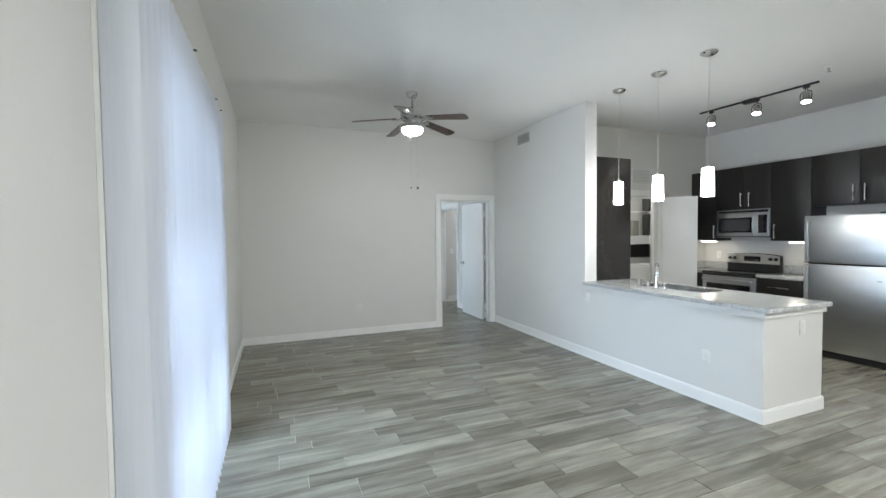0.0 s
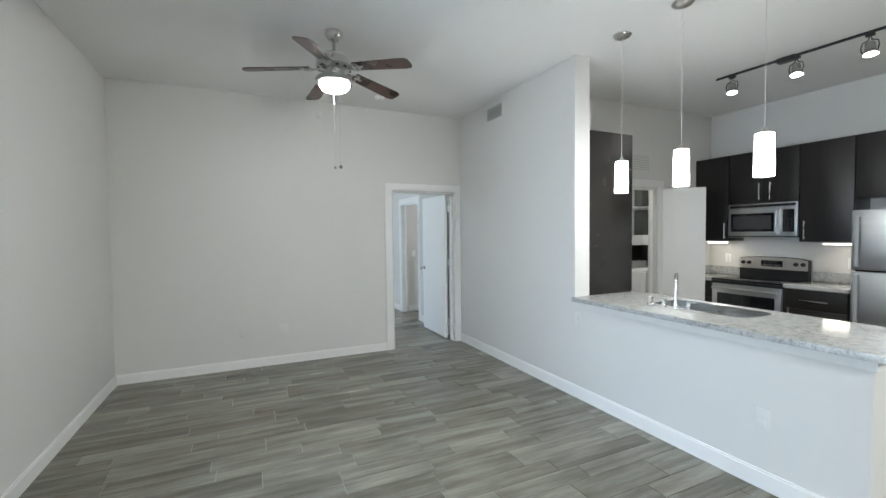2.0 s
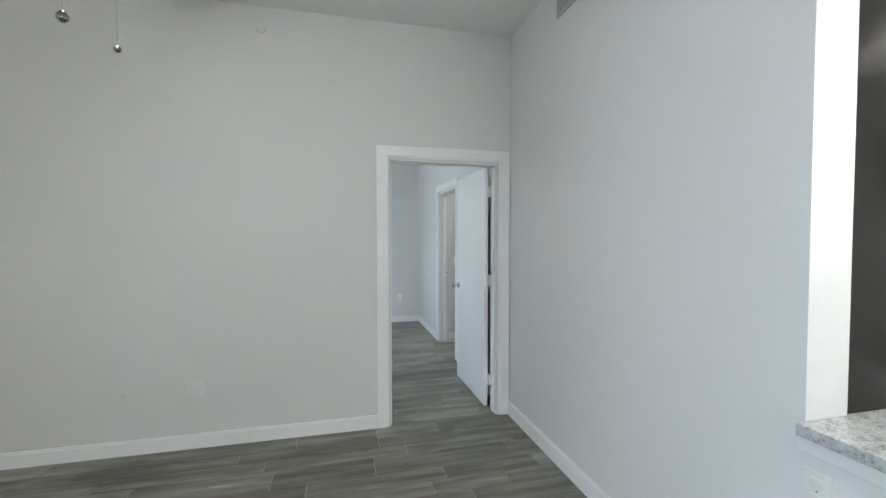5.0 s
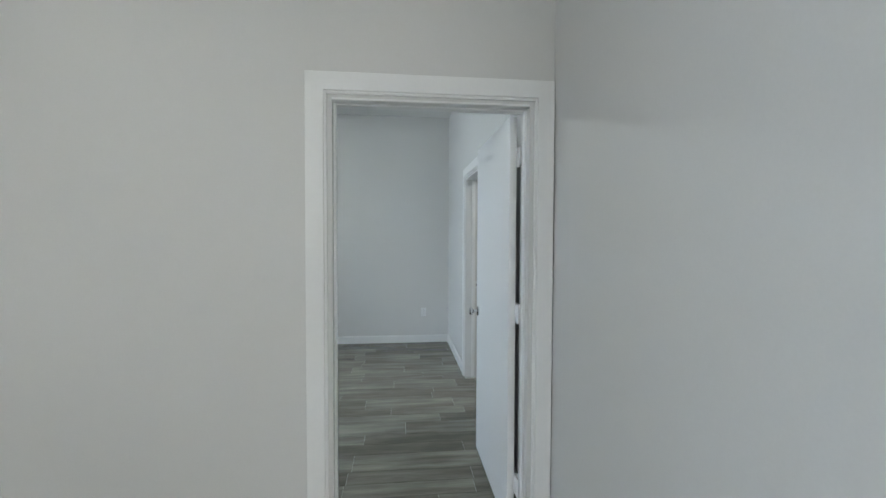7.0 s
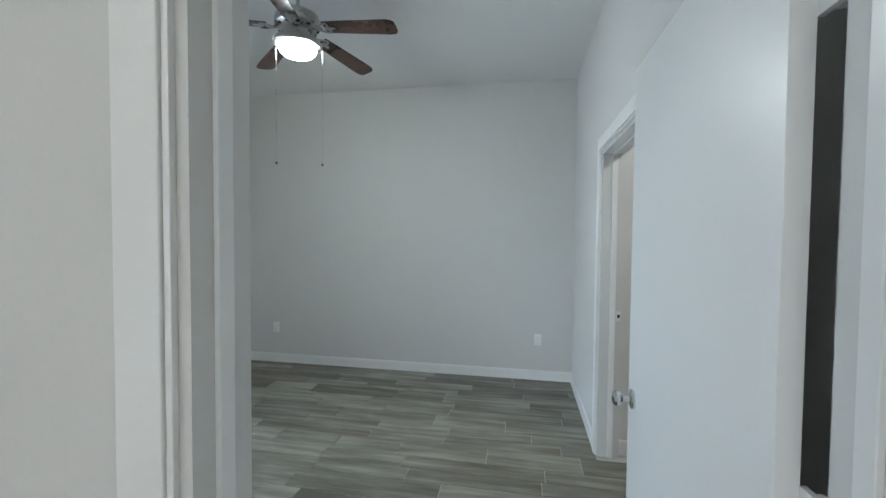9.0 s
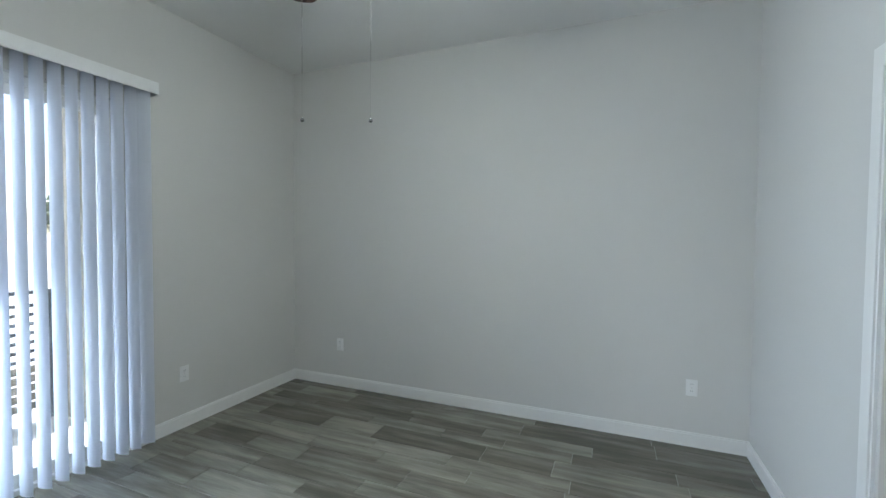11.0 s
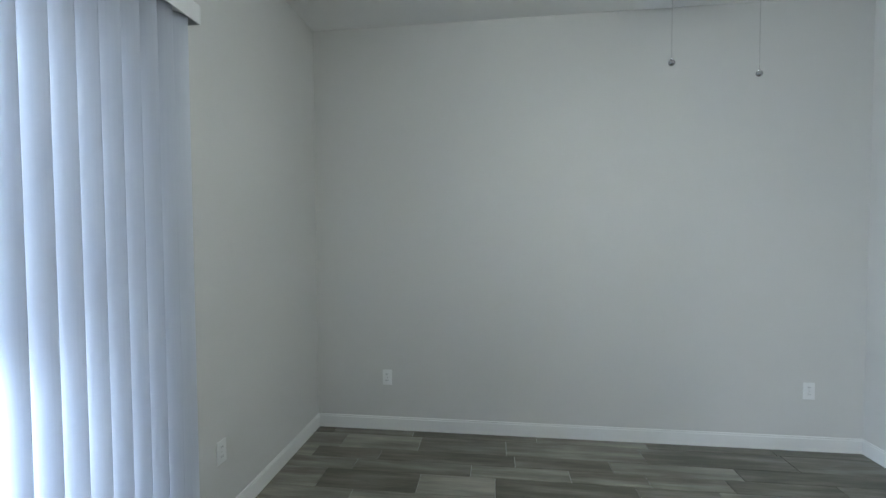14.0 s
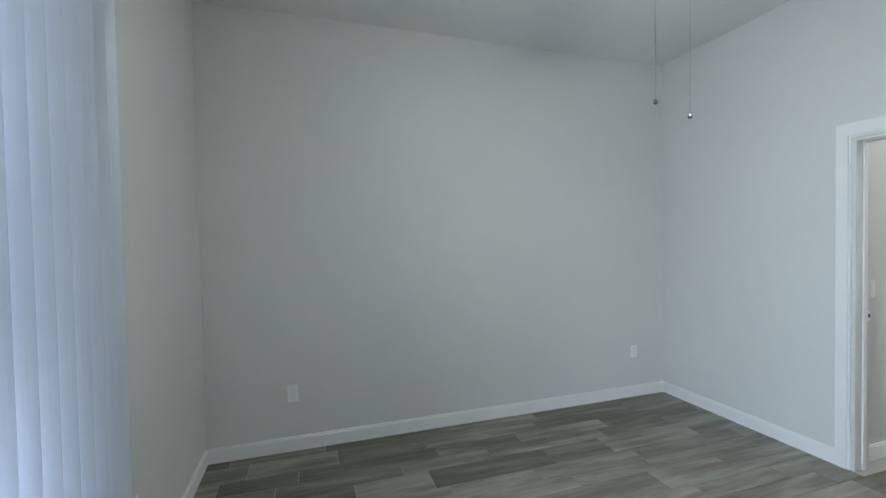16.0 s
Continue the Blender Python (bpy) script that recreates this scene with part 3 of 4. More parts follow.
ld = thing("door_laundry", (5.80, 4.915, 0.012), "white flush laundry door standing open against the counter", "door")
tagged(ld, kind="structure")
a, b = Vector((5.815, 4.925, 0)), Vector((6.155, 4.592, 0))
d = (b - a).normalized()
n = Vector((-d.y, d.x, 0))
m = Matrix(((d.x, n.x, 0, a.x), (d.y, n.y, 0, a.y), (0, 0, 1, 0), (0, 0, 0, 1)))
part("door_leaf", turn(boxes(((0, -0.0, 0.012), ((b - a).length, 0.035, 2.035)), bevel=0.002), m), M_DOOR, ld)

# ---------------------------------------------------------------- ceiling fans


def ceiling_fan(at, angle, label, lit):
    x, y, _ = at
    t = thing("ceiling_fan", at, label, "ceiling fan", "ceiling fans")
    o = (x, y, 0)
    part("canopy", lathe([(0, 3.05), (0.068, 3.05), (0.070, 3.035), (0.064, 3.015), (0.045, 2.992), (0.030, 2.978), (0, 2.978)], 32, at=o), M_NICKEL, t)
    o = (x, y, -0.022)
    part("downrod", lathe([(0, 3.01), (0.0125, 3.01), (0.0125, 2.90), (0.022, 2.896), (0.022, 2.875), (0, 2.875)], 16, at=o), M_NICKEL, t)
    part("motor_housing", lathe([(0, 2.905), (0.05, 2.905), (0.092, 2.893), (0.128, 2.868), (0.138, 2.84), (0.138, 2.805), (0.118, 2.785), (0.085, 2.775), (0.085, 2.735), (0.105, 2.728), (0, 2.728)], 36, at=o), M_NICKEL, t)
    for k in range(12):
        a = 2 * math.pi * k / 12
        bm = boxes(((0.112, -0.012, 2.783), (0.128, 0.012, 2.791)))
        part("vent_slot", turn(bm, Matrix.Translation(o) @ Matrix.Rotation(a, 4, "Z")), M_SLOT, t)
    part("light_ring", lathe([(0.0, 2.728), (0.10, 2.728), (0.136, 2.718), (0.146, 2.700), (0.146, 2.686), (0.138, 2.676), (0.114, 2.674), (0, 2.680)], 36, at=o), M_NICKEL, t)
    part("bowl", lathe([(0.0, 2.676), (0.114, 2.676), (0.115, 2.664), (0.108, 2.648), (0.091, 2.631), (0.062, 2.618), (0.030, 2.611), (0, 2.609)], 36, at=o), lit, t, "lit white glass bowl")
    for k in range(5):
        r = Matrix.Translation((x, y, 2.777)) @ Matrix.Rotation(radians(angle + 72 * k), 4, "Z") @ Matrix.Rotation(radians(6), 4, "Y") @ Matrix.Rotation(radians(-10), 4, "X")
        out = [(0.185, -0.050), (0.30, -0.056), (0.60, -0.066), (0.635, -0.062), (0.655, -0.045), (0.66, 0.0), (0.655, 0.045), (0.635, 0.062), (0.60, 0.066), (0.30, 0.056), (0.185, 0.050)]
        bl = part("blade", turn(extrude_outline(out, 0.0, 0.006), r), M_BLADE, t, "dark walnut fan blade")
        iron = extrude_outline([(0.195, -0.014), (0.255, -0.010), (0.262, 0.0), (0.255, 0.010), (0.195, 0.014)], -0.006, -0.0005)
        for s in (-1, 1):
            tube([(0.11, 0.004 * s, -0.004), (0.15, 0.016 * s, -0.008), (0.185, 0.040 * s, -0.006), (0.215, 0.044 * s, -0.005), (0.225, 0.026 * s, -0.005), (0.205, 0.012 * s, -0.005)], 0.0058, 8, iron)
        tube([(0.09, 0, 0.012), (0.12, 0, -0.004), (0.17, 0, -0.008)], 0.009, 8, iron)
        for sx, sy in ((0.215, 0.042), (0.215, -0.042), (0.245, 0.0)):
            lathe([(0, -0.0095), (0.006, -0.008), (0.007, -0.006), (0, -0.006)], 10, iron, (sx, sy, 0))
        part("blade_iron", turn(iron, r), M_NICKEL, bl, "nickel blade bracket")
    return t


def pull_chain(t, x, y, top, z, k=1.0, finish=None):
    ch = part("pull_chain", tube([(x, y, top), (x, y, z)], 0.0012, 6), M_NICKEL, t)
    part("pull_ball", lathe([(r * k, h * k) for r, h in ((0, 0.009), (0.004, 0.008), (0.0078, 0.003), (0.0085, 0), (0.0078, -0.004), (0.004, -0.008), (0, -0.009))], 14, at=(x, y, z - 0.008)), finish or M_DARKCHROME, ch)


lamp("fan_bulb", "POINT", (1.59, 4.54, 2.57), (1.59, 4.54, 0), BULB_L, (0.95, 0.985, 0.985), 0.012)
lamp("fan_bulb", "POINT", (1.685, 8.32, 2.57), (1.685, 8.32, 0), BULB_B, (0.86, 0.965, 0.985), 0.012)
fan = ceiling_fan((1.59, 4.54, 3.05), FAN_L, "brushed nickel ceiling fan with dark walnut blades and lit bowl", M_BOWL)
pull_chain(fan, 1.601, 4.414, 2.67, 2.005, 1.6, M_DARKCHROME)
pull_chain(fan, 1.607, 4.668, 2.67, 2.035, 1.25, M_DARKCHROME)
fan2 = ceiling_fan((1.685, 8.32, 3.05), FAN_B, "brushed nickel bedroom ceiling fan with walnut blades and lit bowl", M_BOWLB)
pull_chain(fan2, 1.572, 8.260, 2.67, 1.933)
pull_chain(fan2, 1.832, 8.357, 2.67, 1.930)

# ---------------------------------------------------------------- pendants and track light


def pendant(at):
    x, y, _ = at
    o = (x, y, 0)
    t = thing("pendant_lamp", at, "small white glass cylinder pendant hanging over the bar", "pendant lamp", "pendants over the bar")
    part("canopy", lathe([(0, 3.05), (0.068, 3.05), (0.070, 3.044), (0.058, 3.030), (0.034, 3.018), (0.010, 3.012), (0, 3.010)], 32, at=o), M_NICKEL, t)
    part("cord", tube([(x, y, 3.012), (x, y, 2.085)], 0.0019, 8), M_CORD, t)
    part("socket_cap", lathe([(0, 2.085), (0.012, 2.082), (0.016, 2.060), (0.030, 2.055), (0.030, 2.049), (0, 2.049)], 24, at=o), M_NICKEL, t)
    part("shade", lathe([(0.012, 2.0485), (0.0445, 2.048), (0.0465, 2.043), (0.0490, 1.93), (0.0510, 1.805), (0.0495, 1.801), (0.047, 1.805), (0.0455, 1.93), (0.043, 2.040), (0.012, 2.044)], 32, at=o), M_OPAL, t, "lit white glass cylinder")
    part("shade_screw", tube([(x + 0.044, y - 0.012, 1.985), (x + 0.078, y - 0.018, 1.988)], 0.0035, 8), M_NICKEL, t)
    return t


pen = pendant((3.692, 3.674, 3.05))
for y in (3.160, 2.642):
    copy_thing(pen, pose(3.692, y, 3.05))

tl = thing("track_light", (5.38, 3.37, 3.05), "black ceiling track with three lit silver spot heads", "track light")
part("rail", boxes(((5.369, 2.72, 3.030), (5.391, 3.99, 3.05)), bevel=0.002), M_BLACK, tl)
part("feed_box", boxes(((5.345, 3.31, 3.005), (5.415, 3.45, 3.05)), bevel=0.004), M_BLACK, tl)
AIM = Matrix.Rotation(radians(13), 4, "Y") @ Matrix.Rotation(radians(-6), 4, "X")
TRACK_TURN = radians(3.3)
for y in (3.84, 3.31, 2.83):
    part("head_mount", boxes(((5.368, y - 0.028, 3.006), (5.392, y + 0.028, 3.0295)), bevel=0.002), M_BLACK, tl)
    aim = Matrix.Translation((5.38, y, 2.962)) @ AIM
    hd = part("spot_head", turn(lathe([(0, 0.0), (0.020, 0.0), (0.031, -0.008), (0.034, -0.075), (0.046, -0.092), (0.050, -0.110), (0.045, -0.110), (0.040, -0.100), (0, -0.098)], 24), aim), M_NICKEL, tl, "silver spot head")
    for side in (-1, 1):
        part("arm", tube([(5.38, y + 0.006 * side, 3.008), (5.38, y + 0.010 * side, 2.980), (5.38, y + 0.046 * side, 2.965), (5.376, y + 0.054 * side, 2.930), (5.372, y + 0.048 * side, 2.890), (5.372, y + 0.032 * side, 2.886)], 0.0045, 8), M_BLACK, hd)
    part("lens", turn(lathe([(0, -0.102), (0.038, -0.102), (0.039, -0.106), (0, -0.108)], 24), aim), M_SPOT, hd, "lit lens")
    lx = 5.383 + (3.37 - y) * math.sin(TRACK_TURN)
    lamp("spot_lamp", "SPOT", (lx, y - 0.014, 2.836), (lx - 0.68, y - 0.45, 0.9), SPOT_W, (1.0, 0.95, 0.88), 0.03, spot=112)
tl.location.x += 0.035
tl.rotation_euler.z = TRACK_TURN

# ---------------------------------------------------------------- kitchen


def bar_handle(parent, p, q, out, r=0.006, stand=0.028):
    """A bar pull from p to q, standing off along out on two posts."""
    p, q, out = Vector(p), Vector(q), Vector(out)
    e = (q - p).normalized() * 0.02
    bm = tube([p + out * stand - e, q + out * stand + e], r, 10)
    tube([p, p + out * stand], r * 0.75, 8, bm)
    tube([q, q + out * stand], r * 0.75, 8, bm)
    return part("handle", bm, M_NICKEL, parent, "brushed steel bar handle")


def wall_cabinet(y0, y1, z0, z1, doors, handles, label):
    """A wall unit on the east wall with slab doors facing west."""
    xf = 6.49
    t = thing("wall_cabinet", (XK - 0.002, (y0 + y1) / 2, z0), label, "kitchen cabinet", "wall cabinets")
    part("body", boxes(((xf, y0, z0), (XK - 0.002, y1, z1)), bevel=0.0015), M_CAB, t)
    w = (y1 - y0) / doors
    for k in range(doors):
        a, b = y0 + w * k + 0.003, y0 + w * (k + 1) - 0.003
        dr = part("door", boxes(((xf - 0.021, a, z0 + 0.004), (xf - 0.001, b, z1 - 0.004)), bevel=0.002), M_CAB, t)
        hy = handles[k]
        bar_handle(dr, (xf - 0.021, hy, z0 + 0.05), (xf - 0.021, hy, z0 + 0.21), (-1, 0, 0))
    return t


wall_cabinet(4.510, 4.940, 1.355, 2.43, 1, [4.545], "tall espresso wall cabinet beside the microwave")
wall_cabinet(3.758, 4.506, 1.815, 2.43, 2, [4.035, 4.15], "short espresso two-door cabinet above the microwave")
wall_cabinet(3.290, 3.754, 1.355, 2.43, 1, [3.70], "tall espresso wall cabinet next to the refrigerator")
wall_cabinet(2.340, 3.286, 1.800, 2.43, 2, [2.76, 2.866], "short espresso two-door cabinet above the refrigerator")


def base_cabinet(y0, y1, label, drawer=True):
    xf = 6.21
    t = thing("base_cabinet", (6.5, (y0 + y1) / 2, 0), label, "kitchen cabinet", "base cabinets")
    part("body", boxes(((xf, y0, 0.10), (XK - 0.002, y1, 0.868)), bevel=0.001), M_CAB, t)
    part("toe_kick", boxes(((xf + 0.06, y0, 0.001), (XK - 0.002, y1, 0.10))), M_BLACK, t)
    d = part("drawer", boxes(((xf - 0.021, y0 + 0.004, 0.66), (xf - 0.001, y1 - 0.004, 0.862)), bevel=0.002), M_CAB, t)
    ym = (y0 + y1) / 2
    bar_handle(d, (xf - 0.021, ym - 0.10, 0.752), (xf - 0.021, ym + 0.10, 0.752), (-1, 0, 0))
    d = part("door", boxes(((xf - 0.021, y0 + 0.004, 0.105), (xf - 0.001, y1 - 0.004, 0.654)), bevel=0.002), M_CAB, t)
    bar_handle(d, (xf - 0.021, y1 - 0.05, 0.50), (xf - 0.021, y1 - 0.05, 0.64), (-1, 0, 0))
    return t


base_cabinet(4.520, 4.945, "espresso base cabinet with drawer in the kitchen corner")
base_cabinet(3.215, 3.748, "espresso base cabinet with drawer beside the refrigerator")
for y0, y1, lab in ((4.520, 4.947, "speckled granite worktop piece in the kitchen corner"), (3.20, 3.750, "speckled granite worktop piece next to the refrigerator")):
    ct = thing("worktop", (6.5, (y0 + y1) / 2, 0.87), lab, "countertop", "kitchen worktops")
    part("slab", boxes(((6.165, y0, 0.869), (XK - 0.002, y1, CT)), bevel=0.003), M_GRANITE, ct)
    part("backsplash", boxes(((XK - 0.024, y0, CT + 0.0005), (XK - 0.001, y1, CT + 0.105)), bevel=0.002), M_GRANITE, ct)
sb = thing("side_backsplash", (6.45, YK - 0.013, CT), "speckled granite upstand on the kitchen side wall", "backsplash")
part("upstand", boxes(((6.20, YK - 0.024, CT + 0.0005), (XK - 0.026, YK - 0.001, CT + 0.105)), bevel=0.002), M_GRANITE, sb)

# refrigerator
fr = thing("refrigerator", (6.44, 2.78, 0), "stainless steel top-freezer refrigerator with black sides", "refrigerator")
FX, F0, F1 = 6.095, 2.395, 3.165
part("cabinet_body", boxes(((FX + 0.075, F0 + 0.003, 0.03), (XK - 0.03, F1 - 0.003, 1.655)), bevel=0.004), M_BLACK, fr)
for z0, z1, nm in ((1.108, 1.665, "freezer_door"), (0.085, 1.092, "fridge_door")):
    d = part(nm, boxes(((FX, F0, z0), (FX + 0.068, F1, z1)), bevel=0.010), M_STEEL, fr, "brushed stainless door")
    h0, h1 = (1.14, 1.60) if z0 > 1 else (0.55, 1.06)
    part("handle", boxes(((FX - 0.030, F1 - 0.062, h0), (FX - 0.018, F1 - 0.030, h1)), ((FX - 0.022, F1 - 0.060, h0), (FX + 0.002, F1 - 0.032, h0 + 0.05)), ((FX - 0.022, F1 - 0.060, h1 - 0.05), (FX + 0.002, F1 - 0.032, h1)), bevel=0.003), M_HANDLE, d, "grey moulded handle")
part("hinge_cover", boxes(((FX + 0.01, F0 + 0.01, 1.665), (FX + 0.10, F0 + 0.09, 1.682)), bevel=0.004), M_BLACK, fr)
part("kick_grille", boxes(((FX + 0.03, F0 + 0.01, 0.012), (FX + 0.075, F1 - 0.01, 0.078)), bevel=0.004), M_BLACK, fr)
part("badge", boxes(((FX - 0.0015, F0 + 0.055, 0.93), (FX - 0.0002, F0 + 0.095, 0.945))), M_VENT, fr)
for yy in (F0 + 0.06, F1 - 0.06):
    part("foot", lathe([(0, 0.0), (0.02, 0.0), (0.02, 0.03), (0, 0.03)], 12, at=(FX + 0.12, yy, 0.0)), M_BLACK, fr)

# microwave over the range
mw = thing("microwave", (6.64, 4.13, 1.40), "stainless over-the-range microwave with black door glass", "microwave")
MX, Y0, Y1, MZ0, MZ1 = 6.455, 3.762, 4.502, 1.405, 1.805
part("case", boxes(((MX + 0.03, Y0, MZ0), (XK - 0.003, Y1, MZ1)), bevel=0.003), M_BLACK, mw)
vg = part("vent_panel", boxes(((MX + 0.002, Y0 + 0.002, MZ1 - 0.056), (MX + 0.03, Y1 - 0.002, MZ1 - 0.002)), bevel=0.004), M_STEEL, mw, "stainless vent panel")
part("vent_grille", boxes(((MX - 0.0005, Y0 + 0.02, MZ1 - 0.046), (MX + 0.003, Y1 - 0.02, MZ1 - 0.014))), M_BLACK, vg)
for k in range(3):
    part("grille_slat", boxes(((MX - 0.003, Y0 + 0.024, MZ1 - 0.043 + 0.010 * k), (MX - 0.0007, Y1 - 0.024, MZ1 - 0.038 + 0.010 * k))), M_BLKGLASS, vg)
md = part("door", boxes(((MX, 3.928, MZ0 + 0.012), (MX + 0.03, Y1 - 0.002, MZ1 - 0.058)), bevel=0.005), M_STEEL, mw, "stainless door")
part("door_glass", boxes(((MX - 0.003, 3.99, MZ0 + 0.065), (MX + 0.001, Y1 - 0.035, MZ1 - 0.115)), bevel=0.001), M_BLKGLASS, md)
part("window_mesh", boxes(((MX - 0.0045, 4.02, MZ0 + 0.095), (MX - 0.0032, Y1 - 0.06, MZ1 - 0.145))), M_GREYGLASS, md)
part("handle", tube([(MX + 0.004, 3.955, MZ0 + 0.04), (MX - 0.035, 3.955, MZ0 + 0.065), (MX - 0.042, 3.955, 1.575), (MX - 0.035, 3.955, MZ1 - 0.11), (MX + 0.004, 3.955, MZ1 - 0.085)], 0.011, 12), M_STEEL, md, "curved steel handle")
cp = part("control_panel", boxes(((MX, Y0 + 0.002, MZ0 + 0.012), (MX + 0.03, 3.925, MZ1 - 0.058)), bevel=0.004), M_STEEL, mw)
part("keypad", boxes(((MX - 0.003, Y0 + 0.03, MZ0 + 0.06), (MX + 0.001, 3.905, MZ1 - 0.085)), bevel=0.001), M_BLKGLASS, cp)
for r in range(5):
    for c in range(3):
        part("key", boxes(((MX - 0.0042, Y0 + 0.042 + 0.034 * c, MZ0 + 0.082 + 0.030 * r), (MX - 0.0031, Y0 + 0.062 + 0.034 * c, MZ0 + 0.094 + 0.030 * r))), M_GREYGLASS, cp)
part("bottom_panel", boxes(((MX + 0.004, Y0 + 0.004, MZ0 - 0.012), (XK - 0.02, Y1 - 0.004, MZ0 - 0.0005)), bevel=0.002), M_STEEL, mw)

# range
rg = thing("range", (6.48, 4.135, 0), "stainless electric range with black glass cooktop", "range")
RX, R0, R1 = 6.165, 3.755, 4.515
part("body", boxes(((RX + 0.03, R0, 0.03), (XK - 0.02, R1, 0.885)), bevel=0.002), M_BLACK, rg)
ck = part("cooktop", boxes(((RX - 0.005, R0 - 0.002, 0.8855), (XK - 0.06, R1 + 0.002, 0.908)), bevel=0.005), M_BLKGLASS, rg)
for cx, cy, r in ((6.33, 4.33, 0.10), (6.33, 3.95, 0.085), (6.58, 4.33, 0.075), (6.58, 3.95, 0.10)):
    part("burner_ring", lathe([(r, 0.9085), (r + 0.004, 0.9085), (r + 0.004, 0.9090), (r, 0.9090), (r, 0.9085)], 40, at=(cx, cy, 0)), M_GREYGLASS, ck)
od = part("oven_door", boxes(((RX, R0 + 0.004, 0.24), (RX + 0.03, R1 - 0.004, 0.845)), bevel=0.006), M_STEEL, rg, "stainless oven door")
part("oven_window", boxes(((RX - 0.003, R0 + 0.07, 0.34), (RX + 0.001, R1 - 0.07, 0.735)), bevel=0.002), M_BLKGLASS, od)
hb = tube([(RX - 0.045, R0 + 0.03, 0.795), (RX - 0.045, R1 - 0.03, 0.795)], 0.014, 14)
for yy in (R0 + 0.05, R1 - 0.05):
    tube([(RX + 0.004, yy, 0.795), (RX - 0.045, yy, 0.795)], 0.010, 10, hb)
part("oven_handle", hb, M_STEEL, od, "steel handle bar")
part("storage_drawer", boxes(((RX + 0.004, R0 + 0.004, 0.07), (RX + 0.03, R1 - 0.004, 0.232)), bevel=0.004), M_STEEL, rg)
part("front_trim", boxes(((RX + 0.002, R0 + 0.002, 0.852), (RX + 0.03, R1 - 0.002, 0.884)), bevel=0.003), M_BLACK, rg)
bgm = extrude_outline([(-0.37, 0.0), (0.37, 0.0), (0.37, 0.225), (0.30, 0.242), (0.15, 0.252), (0.0, 0.255), (-0.15, 0.252), (-0.30, 0.242), (-0.37, 0.225)], 0.0, 0.05)
place = Matrix(((0, 0, 1, 6.715), (1, 0, 0, 4.135), (0, 1, 0, 0.908), (0, 0, 0, 1)))
bg = part("back_guard", turn(bgm, place), M_BLACK, rg)
face = extrude_outline([(-0.362, 0.105), (0.362, 0.105), (0.362, 0.220), (0.295, 0.236), (0.15, 0.246), (0.0, 0.249), (-0.15, 0.246), (-0.295, 0.236), (-0.362, 0.220)], -0.010, -0.0005)
part("control_face", turn(face, place), M_CTRL, bg, "stainless control panel")
part("display", boxes(((6.7005, 4.02, 1.045), (6.7045, 4.25, 1.12)), bevel=0.001), M_BLKGLASS, bg)
for k in range(8):
    part("display_key", boxes(((6.6995, 4.035 + 0.026 * k, 1.058), (6.7003, 4.049 + 0.026 * k, 1.068))), M_NICKEL, bg)
for yy in (4.455, 4.385, 3.885, 3.815):
    kb = lathe([(0, 0), (0.024, 0), (0.024, 0.004), (0.019, 0.008), (0.017, 0.026), (0.012, 0.029), (0, 0.029)], 20)
    add_box(kb, (-0.004, -0.017, 0.026), (0.004, 0.017, 0.033), 0.001)
    part("knob", turn(kb, Matrix.Translation((6.7045, yy, 1.085)) @ Matrix.Rotation(radians(-90), 4, "Y")), M_BLACK, bg, "black control knob")

# under-cabinet lights
for y0, y1 in ((4.56, 4.80), (3.33, 3.56)):
    ul = thing("under_cabinet_light", (6.56, (y0 + y1) / 2, 1.355), "slim lit lamp under a wall cabinet", "cabinet light", "cabinet lights")
    part("housing", boxes(((6.505, y0, 1.335), (6.575, y1, 1.3545)), bevel=0.003), M_PLASTIC, ul)
    part("diffuser", boxes(((6.512, y0 + 0.008, 1.329), (6.568, y1 - 0.008, 1.3345)), bevel=0.002), M_LED, ul, "lit diffuser")
    lamp("cabinet_lamp", "AREA", (6.54, (y0 + y1) / 2, 1.325), (6.56, (y0 + y1) / 2, 0.9), CAB_W, (1.0, 0.88, 0.72), 0.05, 0.2)

# tall pantry cabinet at the end of the bar
pc = thing("pantry_cabinet", (4.1, 4.52, 0), "tall espresso pantry cabinet with a plain side panel", "kitchen cabinet")
part("side_panel", boxes(((XRB + 0.003, 4.118, 0.0), (4.325, 4.136, 2.412)), bevel=0.001), M_VENEER, pc)
part("body", boxes(((XRB + 0.003, 4.137, 0.0), (4.304, 4.946, 2.412)), bevel=0.001), M_CAB, pc)
pd = part("door", boxes(((4.3045, 4.137, 0.105), (4.324, 4.944, 2.408)), bevel=0.002), M_CAB, pc)
bar_handle(pd, (4.324, 4.20, 1.0), (4.324, 4.20, 1.16), (1, 0, 0))

# granite bar top with sink cut-out
SX0, SX1, SY0, SY1 = 3.80, 4.27, 2.82, 3.60


def rounded(x0, x1, y0, y1, r, n=6):
    out = []
    for cx, cy, a0 in ((x1 - r, y1 - r, 0), (x0 + r, y1 - r, 90), (x0 + r, y0 + r, 180), (x1 - r, y0 + r, 270)):
        for k in range(n + 1):
            a = radians(a0 + 90 * k / n)
            out.append((cx + r * math.cos(a), cy + r * math.sin(a)))
    return out


